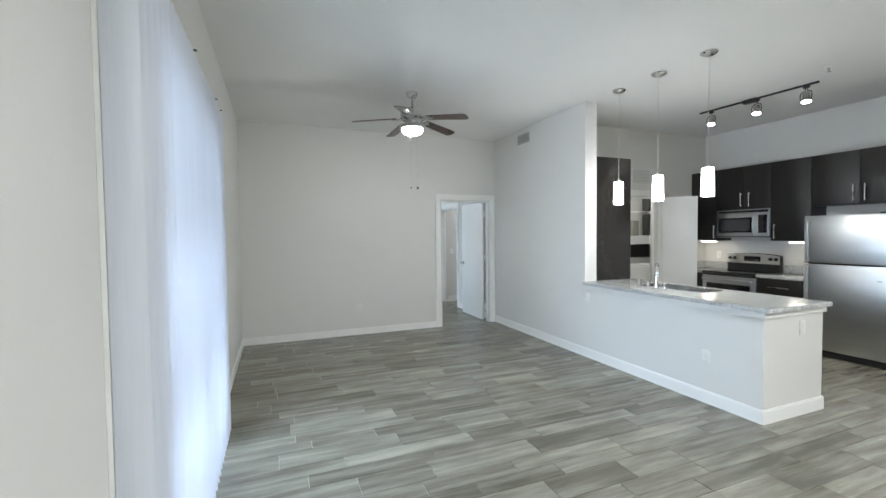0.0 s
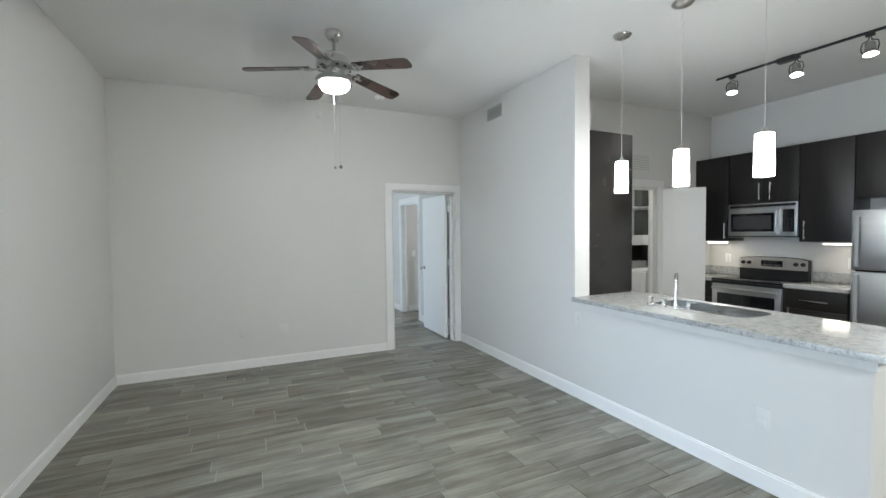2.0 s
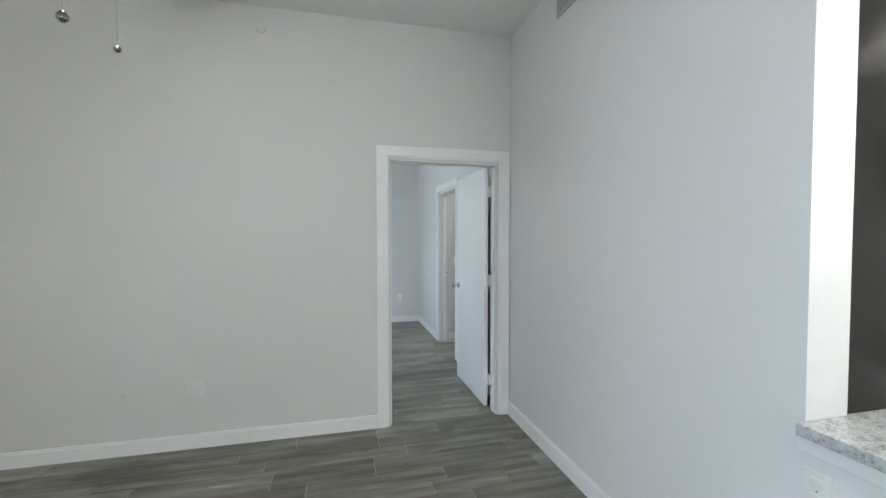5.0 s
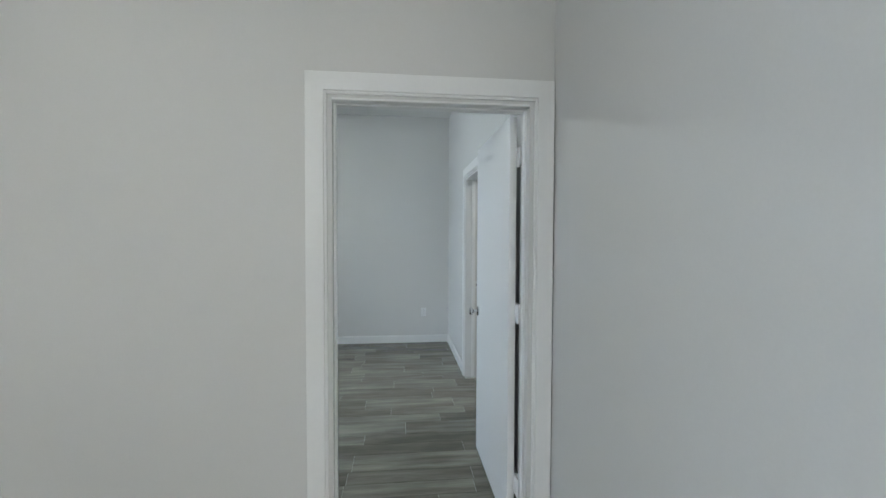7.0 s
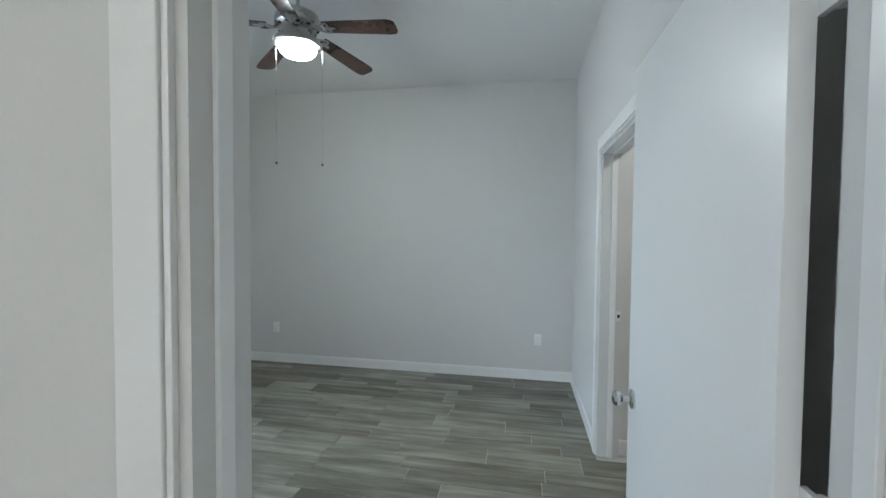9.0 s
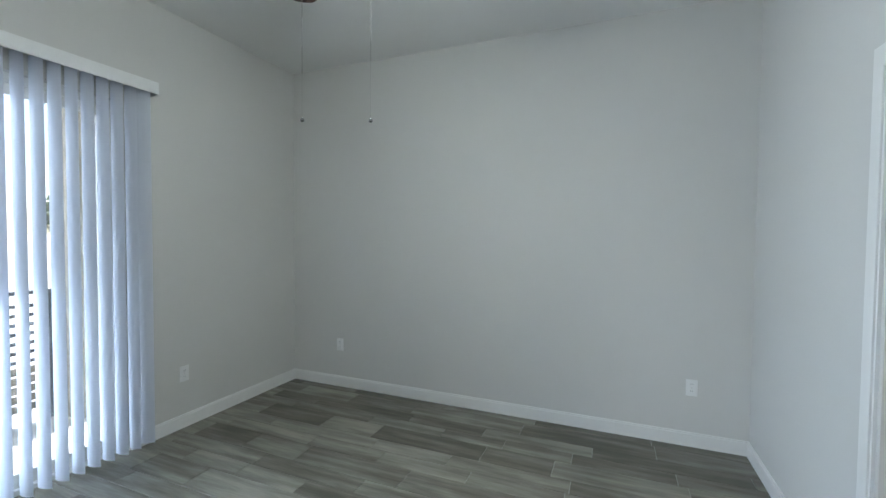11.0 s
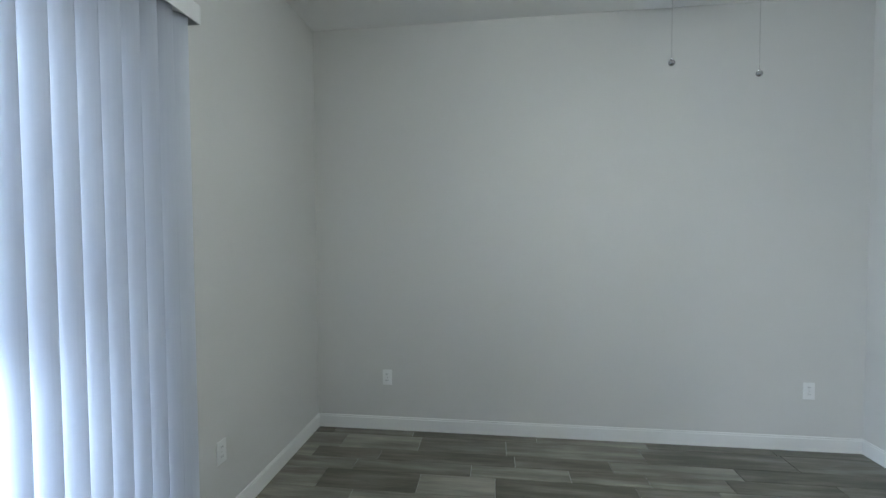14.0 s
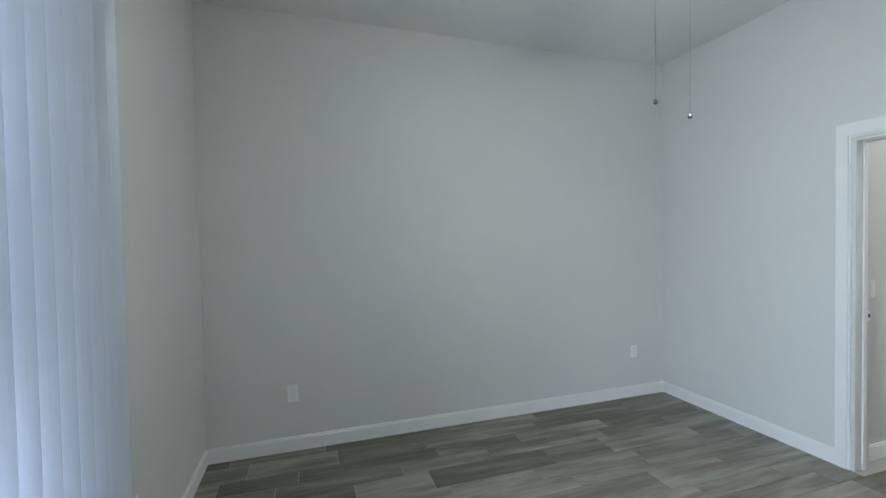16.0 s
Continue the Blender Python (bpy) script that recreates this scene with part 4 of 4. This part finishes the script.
def plate_with_hole(outer, hole, z0, z1):
    bm = bmesh.new()
    for z in (z1, z0):
        es = []
        for loop in (outer, hole):
            vs = [bm.verts.new((x, y, z)) for x, y in loop]
            es += [bm.edges.new((vs[i], vs[(i + 1) % len(vs)])) for i in range(len(vs))]
        bmesh.ops.triangle_fill(bm, use_beauty=True, use_dissolve=False, edges=es)
    bm.verts.ensure_lookup_table()
    no, nh = len(outer), len(hole)
    for start, cnt in ((0, no), (no, nh)):
        for i in range(cnt):
            j = (i + 1) % cnt
            bm.faces.new((bm.verts[start + i], bm.verts[start + j], bm.verts[no + nh + start + j], bm.verts[no + nh + start + i]))
    return bm


bt = thing("bar_counter", (3.98, 3.1, 0.87), "speckled grey granite bar top with polished edge", "countertop")
cx0, cx1, cy0, cy1 = XR - 0.040, 4.372, 2.060, 4.108
part("slab", plate_with_hole([(cx0, cy0), (cx1, cy0), (cx1, 4.116), (XRB + 0.003, 4.116), (XRB + 0.003, 4.108), (cx0, 4.108)], rounded(3.885, 4.255, SY0 + 0.02, SY1 - 0.02, 0.10), 0.8695, CT), M_GRANITE, bt)

part("front_edge", boxes(((cx0 - 0.003, cy0 - 0.003, 0.8705), (cx0 - 0.0002, cy1 - 0.002, CT - 0.001)), ((cx0, cy0 - 0.003, 0.8705), (cx1, cy0 - 0.0002, CT - 0.001)), bevel=0.0008), M_GRANITE, bt, "polished granite edge")

bb = thing("bar_base_cabinet", (4.1, 3.1, 0), "espresso sink base cabinet behind the half wall", "kitchen cabinet")
part("body", boxes(((XR + 0.122, PY0 + 0.102, 0.10), (4.33, 4.114, 0.66)), ((4.31, PY0 + 0.102, 0.66), (4.33, 4.114, 0.868))), M_CAB, bb)
part("toe_kick", boxes(((XR + 0.122, PY0 + 0.102, 0.001), (4.27, 4.114, 0.10))), M_BLACK, bb)
for k in range(4):
    ya = PY0 + 0.106 + 0.474 * k
    dr = part("door", boxes(((4.331, ya, 0.105), (4.351, ya + 0.468, 0.86)), bevel=0.002), M_CAB, bb)
    bar_handle(dr, (4.351, ya + 0.05, 0.62), (4.351, ya + 0.05, 0.76), (1, 0, 0))

sk = thing("sink", (4.07, 3.21, 0.70), "shiny stainless steel double-bowl sink set in the bar top", "sink")


def bowl(x0, x1, y0, y1, depth):
    bm = bmesh.new()
    loops = []
    for inset, z, r in ((-0.012, 0.868, 0.10), (0.0, 0.868, 0.095), (0.006, 0.80, 0.09), (0.018, CT - depth + 0.02, 0.08), (0.045, CT - depth, 0.06)):
        loops.append([bm.verts.new((x, y, z)) for x, y in rounded(x0 + inset, x1 - inset, y0 + inset, y1 - inset, max(r, 0.03))])
    for p, q in zip(loops, loops[1:]):
        for i in range(len(p)):
            j = (i + 1) % len(p)
            bm.faces.new((p[i], q[i], q[j], p[j]))
    bm.faces.new(loops[-1])
    return bm


for y0, y1 in ((SY0 + 0.005, 3.195), (3.225, SY1 - 0.005)):
    bw = part("bowl", bowl(3.875, 4.265, y0, y1, 0.20), M_SINK, sk)
    part("drain", lathe([(0, 0.7035), (0.030, 0.7035), (0.042, 0.7045), (0.043, 0.7015), (0, 0.7012)], 24, at=(4.07, (y0 + y1) / 2, 0)), M_CHROME, bw)

part("liner", plate_with_hole(rounded(3.8865, 4.2535, SY0 + 0.0215, SY1 - 0.0215, 0.0985), rounded(3.893, 4.247, SY0 + 0.028, SY1 - 0.028, 0.092), 0.8685, CT + 0.0006), M_SINK, sk)
part("rim", plate_with_hole(rounded(3.880, 4.260, SY0 + 0.015, SY1 - 0.015, 0.105), rounded(3.893, 4.247, SY0 + 0.028, SY1 - 0.028, 0.092), CT + 0.0008, CT + 0.004), M_SINK, sk, "polished steel rim")
fc = thing("faucet", (3.825, 3.288, CT), "chrome gooseneck kitchen faucet with two lever handles", "faucet")
part("deck_plate", extrude_outline(rounded(3.797, 3.853, 3.158, 3.418, 0.027), CT, CT + 0.010), M_CHROME, fc)
arc = [(3.825, 3.288, CT + 0.01), (3.825, 3.288, CT + 0.17)] + [(3.825 + 0.070 * (1 - math.cos(radians(a))), 3.288 + 0.049 * (1 - math.cos(radians(a))), CT + 0.17 + 0.085 * math.sin(radians(a))) for a in range(20, 181, 20)] + [(3.965, 3.386, CT + 0.12)]
part("spout", tube(arc, 0.011, 14), M_CHROME, fc, "chrome gooseneck spout")
part("spout_base", lathe([(0, CT + 0.010), (0.024, CT + 0.010), (0.024, CT + 0.018), (0.017, CT + 0.030), (0.015, CT + 0.055), (0, CT + 0.055)], 20, at=(3.825, 3.288, 0)), M_CHROME, fc)
for yy, s in ((3.188, -1), (3.388, 1)):
    hm = lathe([(0, CT + 0.010), (0.022, CT + 0.010), (0.022, CT + 0.018), (0.015, CT + 0.028), (0.014, CT + 0.052), (0.018, CT + 0.060), (0.012, CT + 0.070), (0, CT + 0.072)], 18, at=(3.825, yy, 0))
    tube([(3.825, yy, CT + 0.062), (3.825, yy + s * 0.055, CT + 0.072)], 0.006, 10, hm)
    part("lever", hm, M_CHROME, fc, "chrome lever handle")
spr = thing("side_sprayer", (3.825, 3.505, CT), "chrome side sprayer beside the faucet", "sprayer")
part("sprayer_body", lathe([(0, CT), (0.024, CT), (0.024, CT + 0.008), (0.018, CT + 0.014), (0.017, CT + 0.050), (0.021, CT + 0.058), (0.021, CT + 0.070), (0, CT + 0.072)], 20, at=(3.825, 3.505, 0)), M_CHROME, spr)

# ---------------------------------------------------------------- laundry beyond the kitchen doorway
wm = thing("washing_machine", (6.44, 5.74, 0), "white top-loading washing machine against the laundry wall", "washing machine")
part("cabinet", boxes(((6.10, 5.42, 0.02), (6.77, 6.08, 0.90)), bevel=0.010), M_PLASTIC, wm)
part("lid", boxes(((6.13, 5.44, 0.901), (6.74, 5.92, 0.925)), bevel=0.006), M_PLASTIC, wm)
part("control_console", boxes(((6.10, 5.94, 0.901), (6.77, 6.08, 1.02)), bevel=0.012), M_PLASTIC, wm)
part("front_panel", boxes(((6.14, 5.414, 0.10), (6.73, 5.4195, 0.80)), bevel=0.002), M_PLASTIC, wm)
part("side_panel", boxes(((6.094, 5.50, 0.10), (6.0995, 6.0, 0.80)), bevel=0.002), M_PLASTIC, wm)
part("base", boxes(((6.12, 5.44, 0.0), (6.75, 6.06, 0.0195))), M_BLACK, wm)
# shade below the white shelf, put in as dark sheets on both walls
dk = thing("dark_wall_panel", (6.1, 6.09, 0.92), "dark green-grey sheets for the shade under the laundry shelf", "wall panel")
part("panel", boxes(((5.2, 6.078, 1.025), (6.795, 6.099, 1.275)), ((6.776, 5.2, 0.93), (6.799, 6.077, 1.275)), bevel=0.003), surface("dark_grey_green_shade", (0.05, 0.055, 0.05), 0.5), dk)
lw = thing("laundry_shelf", (6.1, 5.95, 1.278), "thick white shelf round the laundry corner", "shelf")
part("board", boxes(((5.2, 5.78, 1.278), (6.48, 6.099, 1.43)), ((6.482, 5.15, 1.278), (6.799, 6.099, 1.43)), bevel=0.004), M_PLASTIC, lw)
ws = thing("wire_shelf", (6.1, 5.95, 1.87), "white wire shelf round the laundry corner", "wire shelf")
for k in range(7):
    part("wire", tube([(5.2, 5.80 + 0.046 * k, 1.87), (6.50 + 0.04 * k, 5.80 + 0.046 * k, 1.87), (6.50 + 0.04 * k, 5.15, 1.87)], 0.003, 6), M_PLASTIC, ws)
for k in range(5):
    part("cross_wire", tube([(5.3 + 0.29 * k, 6.098, 1.866), (5.3 + 0.29 * k, 5.795, 1.866), (5.3 + 0.29 * k, 5.795, 1.83)], 0.0035, 6), M_PLASTIC, ws)
for x, y, z, w, h, nm, mt, lab in (
        (6.70, 6.00, 1.43, 0.15, 0.38, "dark_box", M_DARKBOX, "dark grey upright box on the white laundry shelf"),
        (6.70, 6.00, 1.874, 0.15, 0.27, "dark_box", M_DARKBOX, "dark grey box stacked on the wire laundry shelf"),
        (6.66, 5.36, 1.43, 0.12, 0.17, "storage_jar", M_GREYGLASS, "grey storage jar on the laundry shelf"),
        (6.66, 5.38, 1.874, 0.13, 0.16, "storage_jar", M_PLATE, "pale storage jar on the wire shelf"),
        (6.30, 5.98, 1.43, 0.14, 0.26, "card_box", surface("grey_card", (0.24, 0.25, 0.21), 0.6), "small grey card box on the laundry shelf")):
    bx = thing(nm, (x, y, z), lab, "container")
    part("body", boxes(((x - w / 2, y - w / 2, z + 0.0005), (x + w / 2, y + w / 2, z + h)), bevel=0.008), mt, bx)
    part("lid", boxes(((x - w / 2 - 0.004, y - w / 2 - 0.004, z + h + 0.0005), (x + w / 2 + 0.004, y + w / 2 + 0.004, z + h + 0.016)), bevel=0.004), mt, bx)
# unseen lamp added to brighten what shows through the laundry doorway
lamp("laundry_fill_lamp", "AREA", (5.3, 5.6, 3.0), (5.3, 5.6, 0), LAUN_W, (0.97, 0.98, 0.95), 0.3, 0.3)
lt = thing("laundry_ceiling_lamp", (5.3, 5.6, 3.05), "round lit ceiling lamp added out of view to light the laundry", "ceiling lamp")
part("diffuser", lathe([(0, 3.05), (0.15, 3.05), (0.15, 3.03), (0.12, 3.012), (0, 3.008)], 28, at=(5.3, 5.6, 0)), M_OPAL, lt)

# added, unseen lamp at the south end, fills the living room with light
lamp("living_fill_lamp", "AREA", (2.6, -0.9, 2.93), (2.6, -0.9, 0), FILL_W, (0.92, 0.98, 1.0), 0.4, 0.4)
dl = thing("dining_ceiling_lamp", (2.6, -0.9, 3.05), "round lit ceiling lamp added out of view to fill the living room", "ceiling lamp")
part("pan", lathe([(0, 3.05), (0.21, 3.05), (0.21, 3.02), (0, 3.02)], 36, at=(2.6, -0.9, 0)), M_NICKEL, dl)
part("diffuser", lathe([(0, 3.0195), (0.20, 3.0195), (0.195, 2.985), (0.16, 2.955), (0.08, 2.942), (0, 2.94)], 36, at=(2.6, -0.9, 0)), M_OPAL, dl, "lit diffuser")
lamp("bath_lamp", "AREA", (4.9, 7.9, 3.0), (4.9, 7.9, 0), BATH_W, (0.93, 0.97, 1.0), 0.3, 0.3)
bl = thing("bath_ceiling_lamp", (4.9, 7.9, 3.05), "round lit ceiling lamp in the bathroom passage", "ceiling lamp")
part("diffuser", lathe([(0, 3.05), (0.15, 3.05), (0.15, 3.03), (0.12, 3.012), (0, 3.008)], 28, at=(4.9, 7.9, 0)), M_OPAL, bl)

# ---------------------------------------------------------------- plates, grilles, detectors


def outlet(at, axis, out, kind, label, finish=None):
    """A cover plate on a wall: two sockets, a rocker, a cable jack or blank."""
    t = thing("wall_outlet" if kind != "switch" else "light_switch", at, label, "outlet" if kind != "switch" else "switch", "cover plates")
    finish = finish or M_PLASTIC
    w, h = (0.115, 0.115) if kind == "wide" else (0.072, 0.116)

    def plate(u0, u1, v0, v1, d0, d1, bev):
        x, y, z = at
        lo, hi = sorted((out * d0, out * d1))
        if axis == "y":
            return boxes(((x + u0, y + lo, z + v0), (x + u1, y + hi, z + v1)), bevel=bev)
        return boxes(((x + lo, y + u0, z + v0), (x + hi, y + u1, z + v1)), bevel=bev)
    part("cover_plate", plate(-w / 2, w / 2, -h / 2, h / 2, 0.0005, 0.006, 0.002), finish, t)
    if kind == "socket":
        for dz in (-0.024, 0.024):
            s = part("socket", plate(-0.016, 0.016, dz - 0.014, dz + 0.014, 0.006, 0.008, 0.0008), finish, t)
            for du in (-0.006, 0.006):
                part("slot", plate(du - 0.0012, du + 0.0012, dz - 0.003, dz + 0.006, 0.0081, 0.0086, 0), M_SLOT if finish is M_PLASTIC else finish, s)
        part("screw", plate(-0.003, 0.003, -0.003, 0.003, 0.006, 0.0072, 0.0005), M_NICKEL, t)
    elif kind == "switch":
        part("rocker", plate(-0.016, 0.016, -0.033, 0.033, 0.006, 0.009, 0.001), M_PLASTIC, t)
    elif kind == "jack":
        part("jack", plate(-0.006, 0.006, -0.006, 0.006, 0.006, 0.014, 0.001), M_NICKEL, t)
    return t


outlet((1.295, YM, 0.41), "y", -1, "wide", "wide blank white cover plate low on the wall", M_PLATE)
outlet((0.875, YM, 0.40), "y", -1, "jack", "wall-coloured cable jack plate low on the living room wall", M_WALL)
outlet((XR, 2.578, 0.405), "x", -1, "socket", "white double socket on the bar's half wall", M_PLATE)
outlet((XR, 4.07, 0.715), "x", -1, "socket", "white double socket under the bar top", M_PLATE)
outlet((4.08, PY0, 0.71), "y", -1, "socket", "white double socket on the bar's end wall", M_PLATE)
outlet((3.262, YN, 0.415), "y", -1, "socket", "white double socket on the bedroom end wall")
outlet((0.315, YN, 0.405), "y", -1, "socket", "white double socket near the bedroom corner")
outlet((XLB, 9.058, 0.408), "x", 1, "socket", "white double socket beside the bedroom blinds")
outlet((XK, 4.70, 1.12), "x", -1, "socket", "white double socket above the kitchen worktop")
outlet((XK, 3.42, 1.12), "x", -1, "socket", "white double socket beside the refrigerator")
outlet((3.862, 8.84, 1.107), "y", -1, "switch", "white light switch in the bathroom passage")


def grille(at, axis, out, w, h, n, label, material, back=None):
    x, y, z = at
    t = thing("air_vent", at, label, "air vent", "air vents")

    def pc_box(u0, u1, v0, v1, d0, d1):
        lo, hi = sorted((out * d0, out * d1))
        if axis == "y":
            return (x + u0, y + lo, z + v0), (x + u1, y + hi, z + v1)
        return (x + lo, y + u0, z + v0), (x + hi, y + u1, z + v1)
    part("frame", boxes(pc_box(-w / 2, w / 2, h / 2 - 0.018, h / 2, 0.0005, 0.010), pc_box(-w / 2, w / 2, -h / 2, -h / 2 + 0.018, 0.0005, 0.010), pc_box(-w / 2, -w / 2 + 0.018, -h / 2 + 0.018, h / 2 - 0.018, 0.0005, 0.010), pc_box(w / 2 - 0.018, w / 2, -h / 2 + 0.018, h / 2 - 0.018, 0.0005, 0.010), bevel=0.002), material, t)
    part("backing", boxes(pc_box(-w / 2 + 0.01, w / 2 - 0.01, -h / 2 + 0.01, h / 2 - 0.01, 0.0004, 0.0015)), back or M_SLOT, t)
    for k in range(n):
        v = -h / 2 + 0.018 + (h - 0.036) * (k + 0.5) / n
        part("slat", boxes(pc_box(-w / 2 + 0.018, w / 2 - 0.018, v - 0.3 * (h - 0.036) / n, v + 0.3 * (h - 0.036) / n, 0.002, 0.008)), material, t)
    return t


grille((XR, 5.445, 2.893), "x", -1, 0.31, 0.14, 6, "pale painted air vent high on the living room wall", M_VENT)
grille((XR, 8.23, 2.85), "x", -1, 0.20, 0.13, 6, "pale painted air vent high on the bedroom wall", M_VENT)
grille((5.39, YK, 2.345), "y", -1, 0.40, 0.24, 9, "pale painted air vent above the laundry doorway", M_PLATE, M_VENT)

sd = thing("smoke_detector", (2.347, 5.875, 3.05), "round white smoke detector on the ceiling", "smoke detector")
part("base", lathe([(0, 3.05), (0.056, 3.05), (0.056, 3.040), (0, 3.040)], 32, at=(2.347, 5.875, 0)), M_PLASTIC, sd)
part("cover", lathe([(0, 3.0395), (0.051, 3.0395), (0.049, 3.022), (0.040, 3.010), (0.018, 3.004), (0, 3.004)], 32, at=(2.347, 5.875, 0)), M_PLASTIC, sd)
part("button", lathe([(0, 3.0035), (0.010, 3.0035), (0.009, 3.000), (0, 3.000)], 16, at=(2.347, 5.875, 0)), M_NICKEL, sd)
sr = thing("sprinkler_head", (5.09, 2.465, 3.05), "small ceiling fire sprinkler head", "sprinkler")
part("escutcheon", lathe([(0, 3.05), (0.036, 3.05), (0.030, 3.040), (0.012, 3.038), (0, 3.038)], 24, at=(5.09, 2.465, 0)), M_CEIL, sr)
part("body", lathe([(0, 3.0375), (0.010, 3.0375), (0.008, 3.010), (0.018, 3.006), (0.018, 3.003), (0, 3.003)], 16, at=(5.09, 2.465, 0)), M_NICKEL, sr)
s2 = thing("sprinkler_head", (1.75, YM, 2.90), "small white sidewall sprinkler high on the wall", "sprinkler")
mm = Matrix.Translation((1.75, YM, 2.90)) @ Matrix.Rotation(radians(90), 4, "X")
part("escutcheon", turn(lathe([(0, 0.0005), (0.034, 0.0005), (0.030, 0.010), (0.012, 0.012), (0, 0.012)], 24), mm), M_WALL, s2)
part("body", turn(lathe([(0, 0.0125), (0.009, 0.0125), (0.008, 0.035), (0.016, 0.038), (0.016, 0.041), (0, 0.041)], 16), mm), M_PLATE, s2)

# ---------------------------------------------------------------- floor planks
TW, TN, GAP = 0.200, 0.135, 0.0035
rng = random.Random(11)
plank_mesh = {}


def plank_data(wy):
    """A 1 m long plank with eased edges; objects scale its length."""
    if wy not in plank_mesh:
        h = wy / 2
        vs = [(-0.5, -h, -0.004), (0.5, -h, -0.004), (0.5, h, -0.004), (-0.5, h, -0.004),
              (-0.5, -h, -0.0008), (0.5, -h, -0.0008), (0.5, h, -0.0008), (-0.5, h, -0.0008),
              (-0.498, -h + 0.001, 0), (0.498, -h + 0.001, 0), (0.498, h - 0.001, 0), (-0.498, h - 0.001, 0)]
        fs = [(8, 9, 10, 11)]
        for i in range(4):
            j = (i + 1) % 4
            fs += [(i, j, 4 + j, 4 + i), (4 + i, 4 + j, 8 + j, 8 + i)]
        plank_mesh[wy] = (vs, fs)
    return plank_mesh[wy]


rows_y, y, k = [], 8.535 - 0.47 * 25, 0
while y < 10.24:
    wy = (TW, TN, TN)[k % 3]
    rows_y.append((y, wy))
    y += wy
    k += 1
shared = {}
rest_v, rest_f, count = [], [], 0
for y0, wy in rows_y:
    y1 = y0 + wy
    if y1 < YS or y0 > YN:
        continue
    xa = XL
    x = xa - rng.uniform(0, 0.7)
    end = XK if y0 < 7.0 else 6.39 if y1 < 8.84 else 3.60
    while x < end:
        ln = rng.choice((0.46, 0.56, 0.61, 0.76, 0.82, 0.91))
        a, b = max(x, xa), min(x + ln, end)
        x += ln
        if b - a < 0.03:
            continue
        ya, yb = max(y0, YS) + GAP / 2, min(y1, YN) - GAP / 2
        if yb - ya < 0.01:
            continue
        near = (-0.3 < a < 3.55) and ((4.3 < ya < 6.6) or (6.9 < ya and b > 0.2)) and count < 300
        cx, cy, L = (a + b) / 2, (ya + yb) / 2, b - a - GAP
        vs, fs = plank_data(round(yb - ya, 4))
        if near:
            key = round(yb - ya, 4)
            if key not in shared:
                me = bpy.data.meshes.new("floor_plank")
                me.from_pydata(vs, [], fs)
                me.materials.append(M_TILE)
                shared[key] = me
            ob = new("floor_plank", shared[key])
            ob.parent = floor
            ob.matrix_basis = Matrix.Translation((cx, cy, 0)) @ Matrix.Diagonal((L, 1, 1, 1))
            count += 1
        else:
            i0 = len(rest_v)
            rest_v += [(cx + vx * L, cy + vy, vz) for vx, vy, vz in vs]
            rest_f += [tuple(i0 + q for q in f) for f in fs]
me = bpy.data.meshes.new("floor_planks")
me.from_pydata(rest_v, [], rest_f)
me.materials.append(M_TILE2)
ob = new("floor_planks", me)
ob.parent = floor
tagged(ob, "grey wood-look porcelain floor planks with pale grout", kind="stuff")
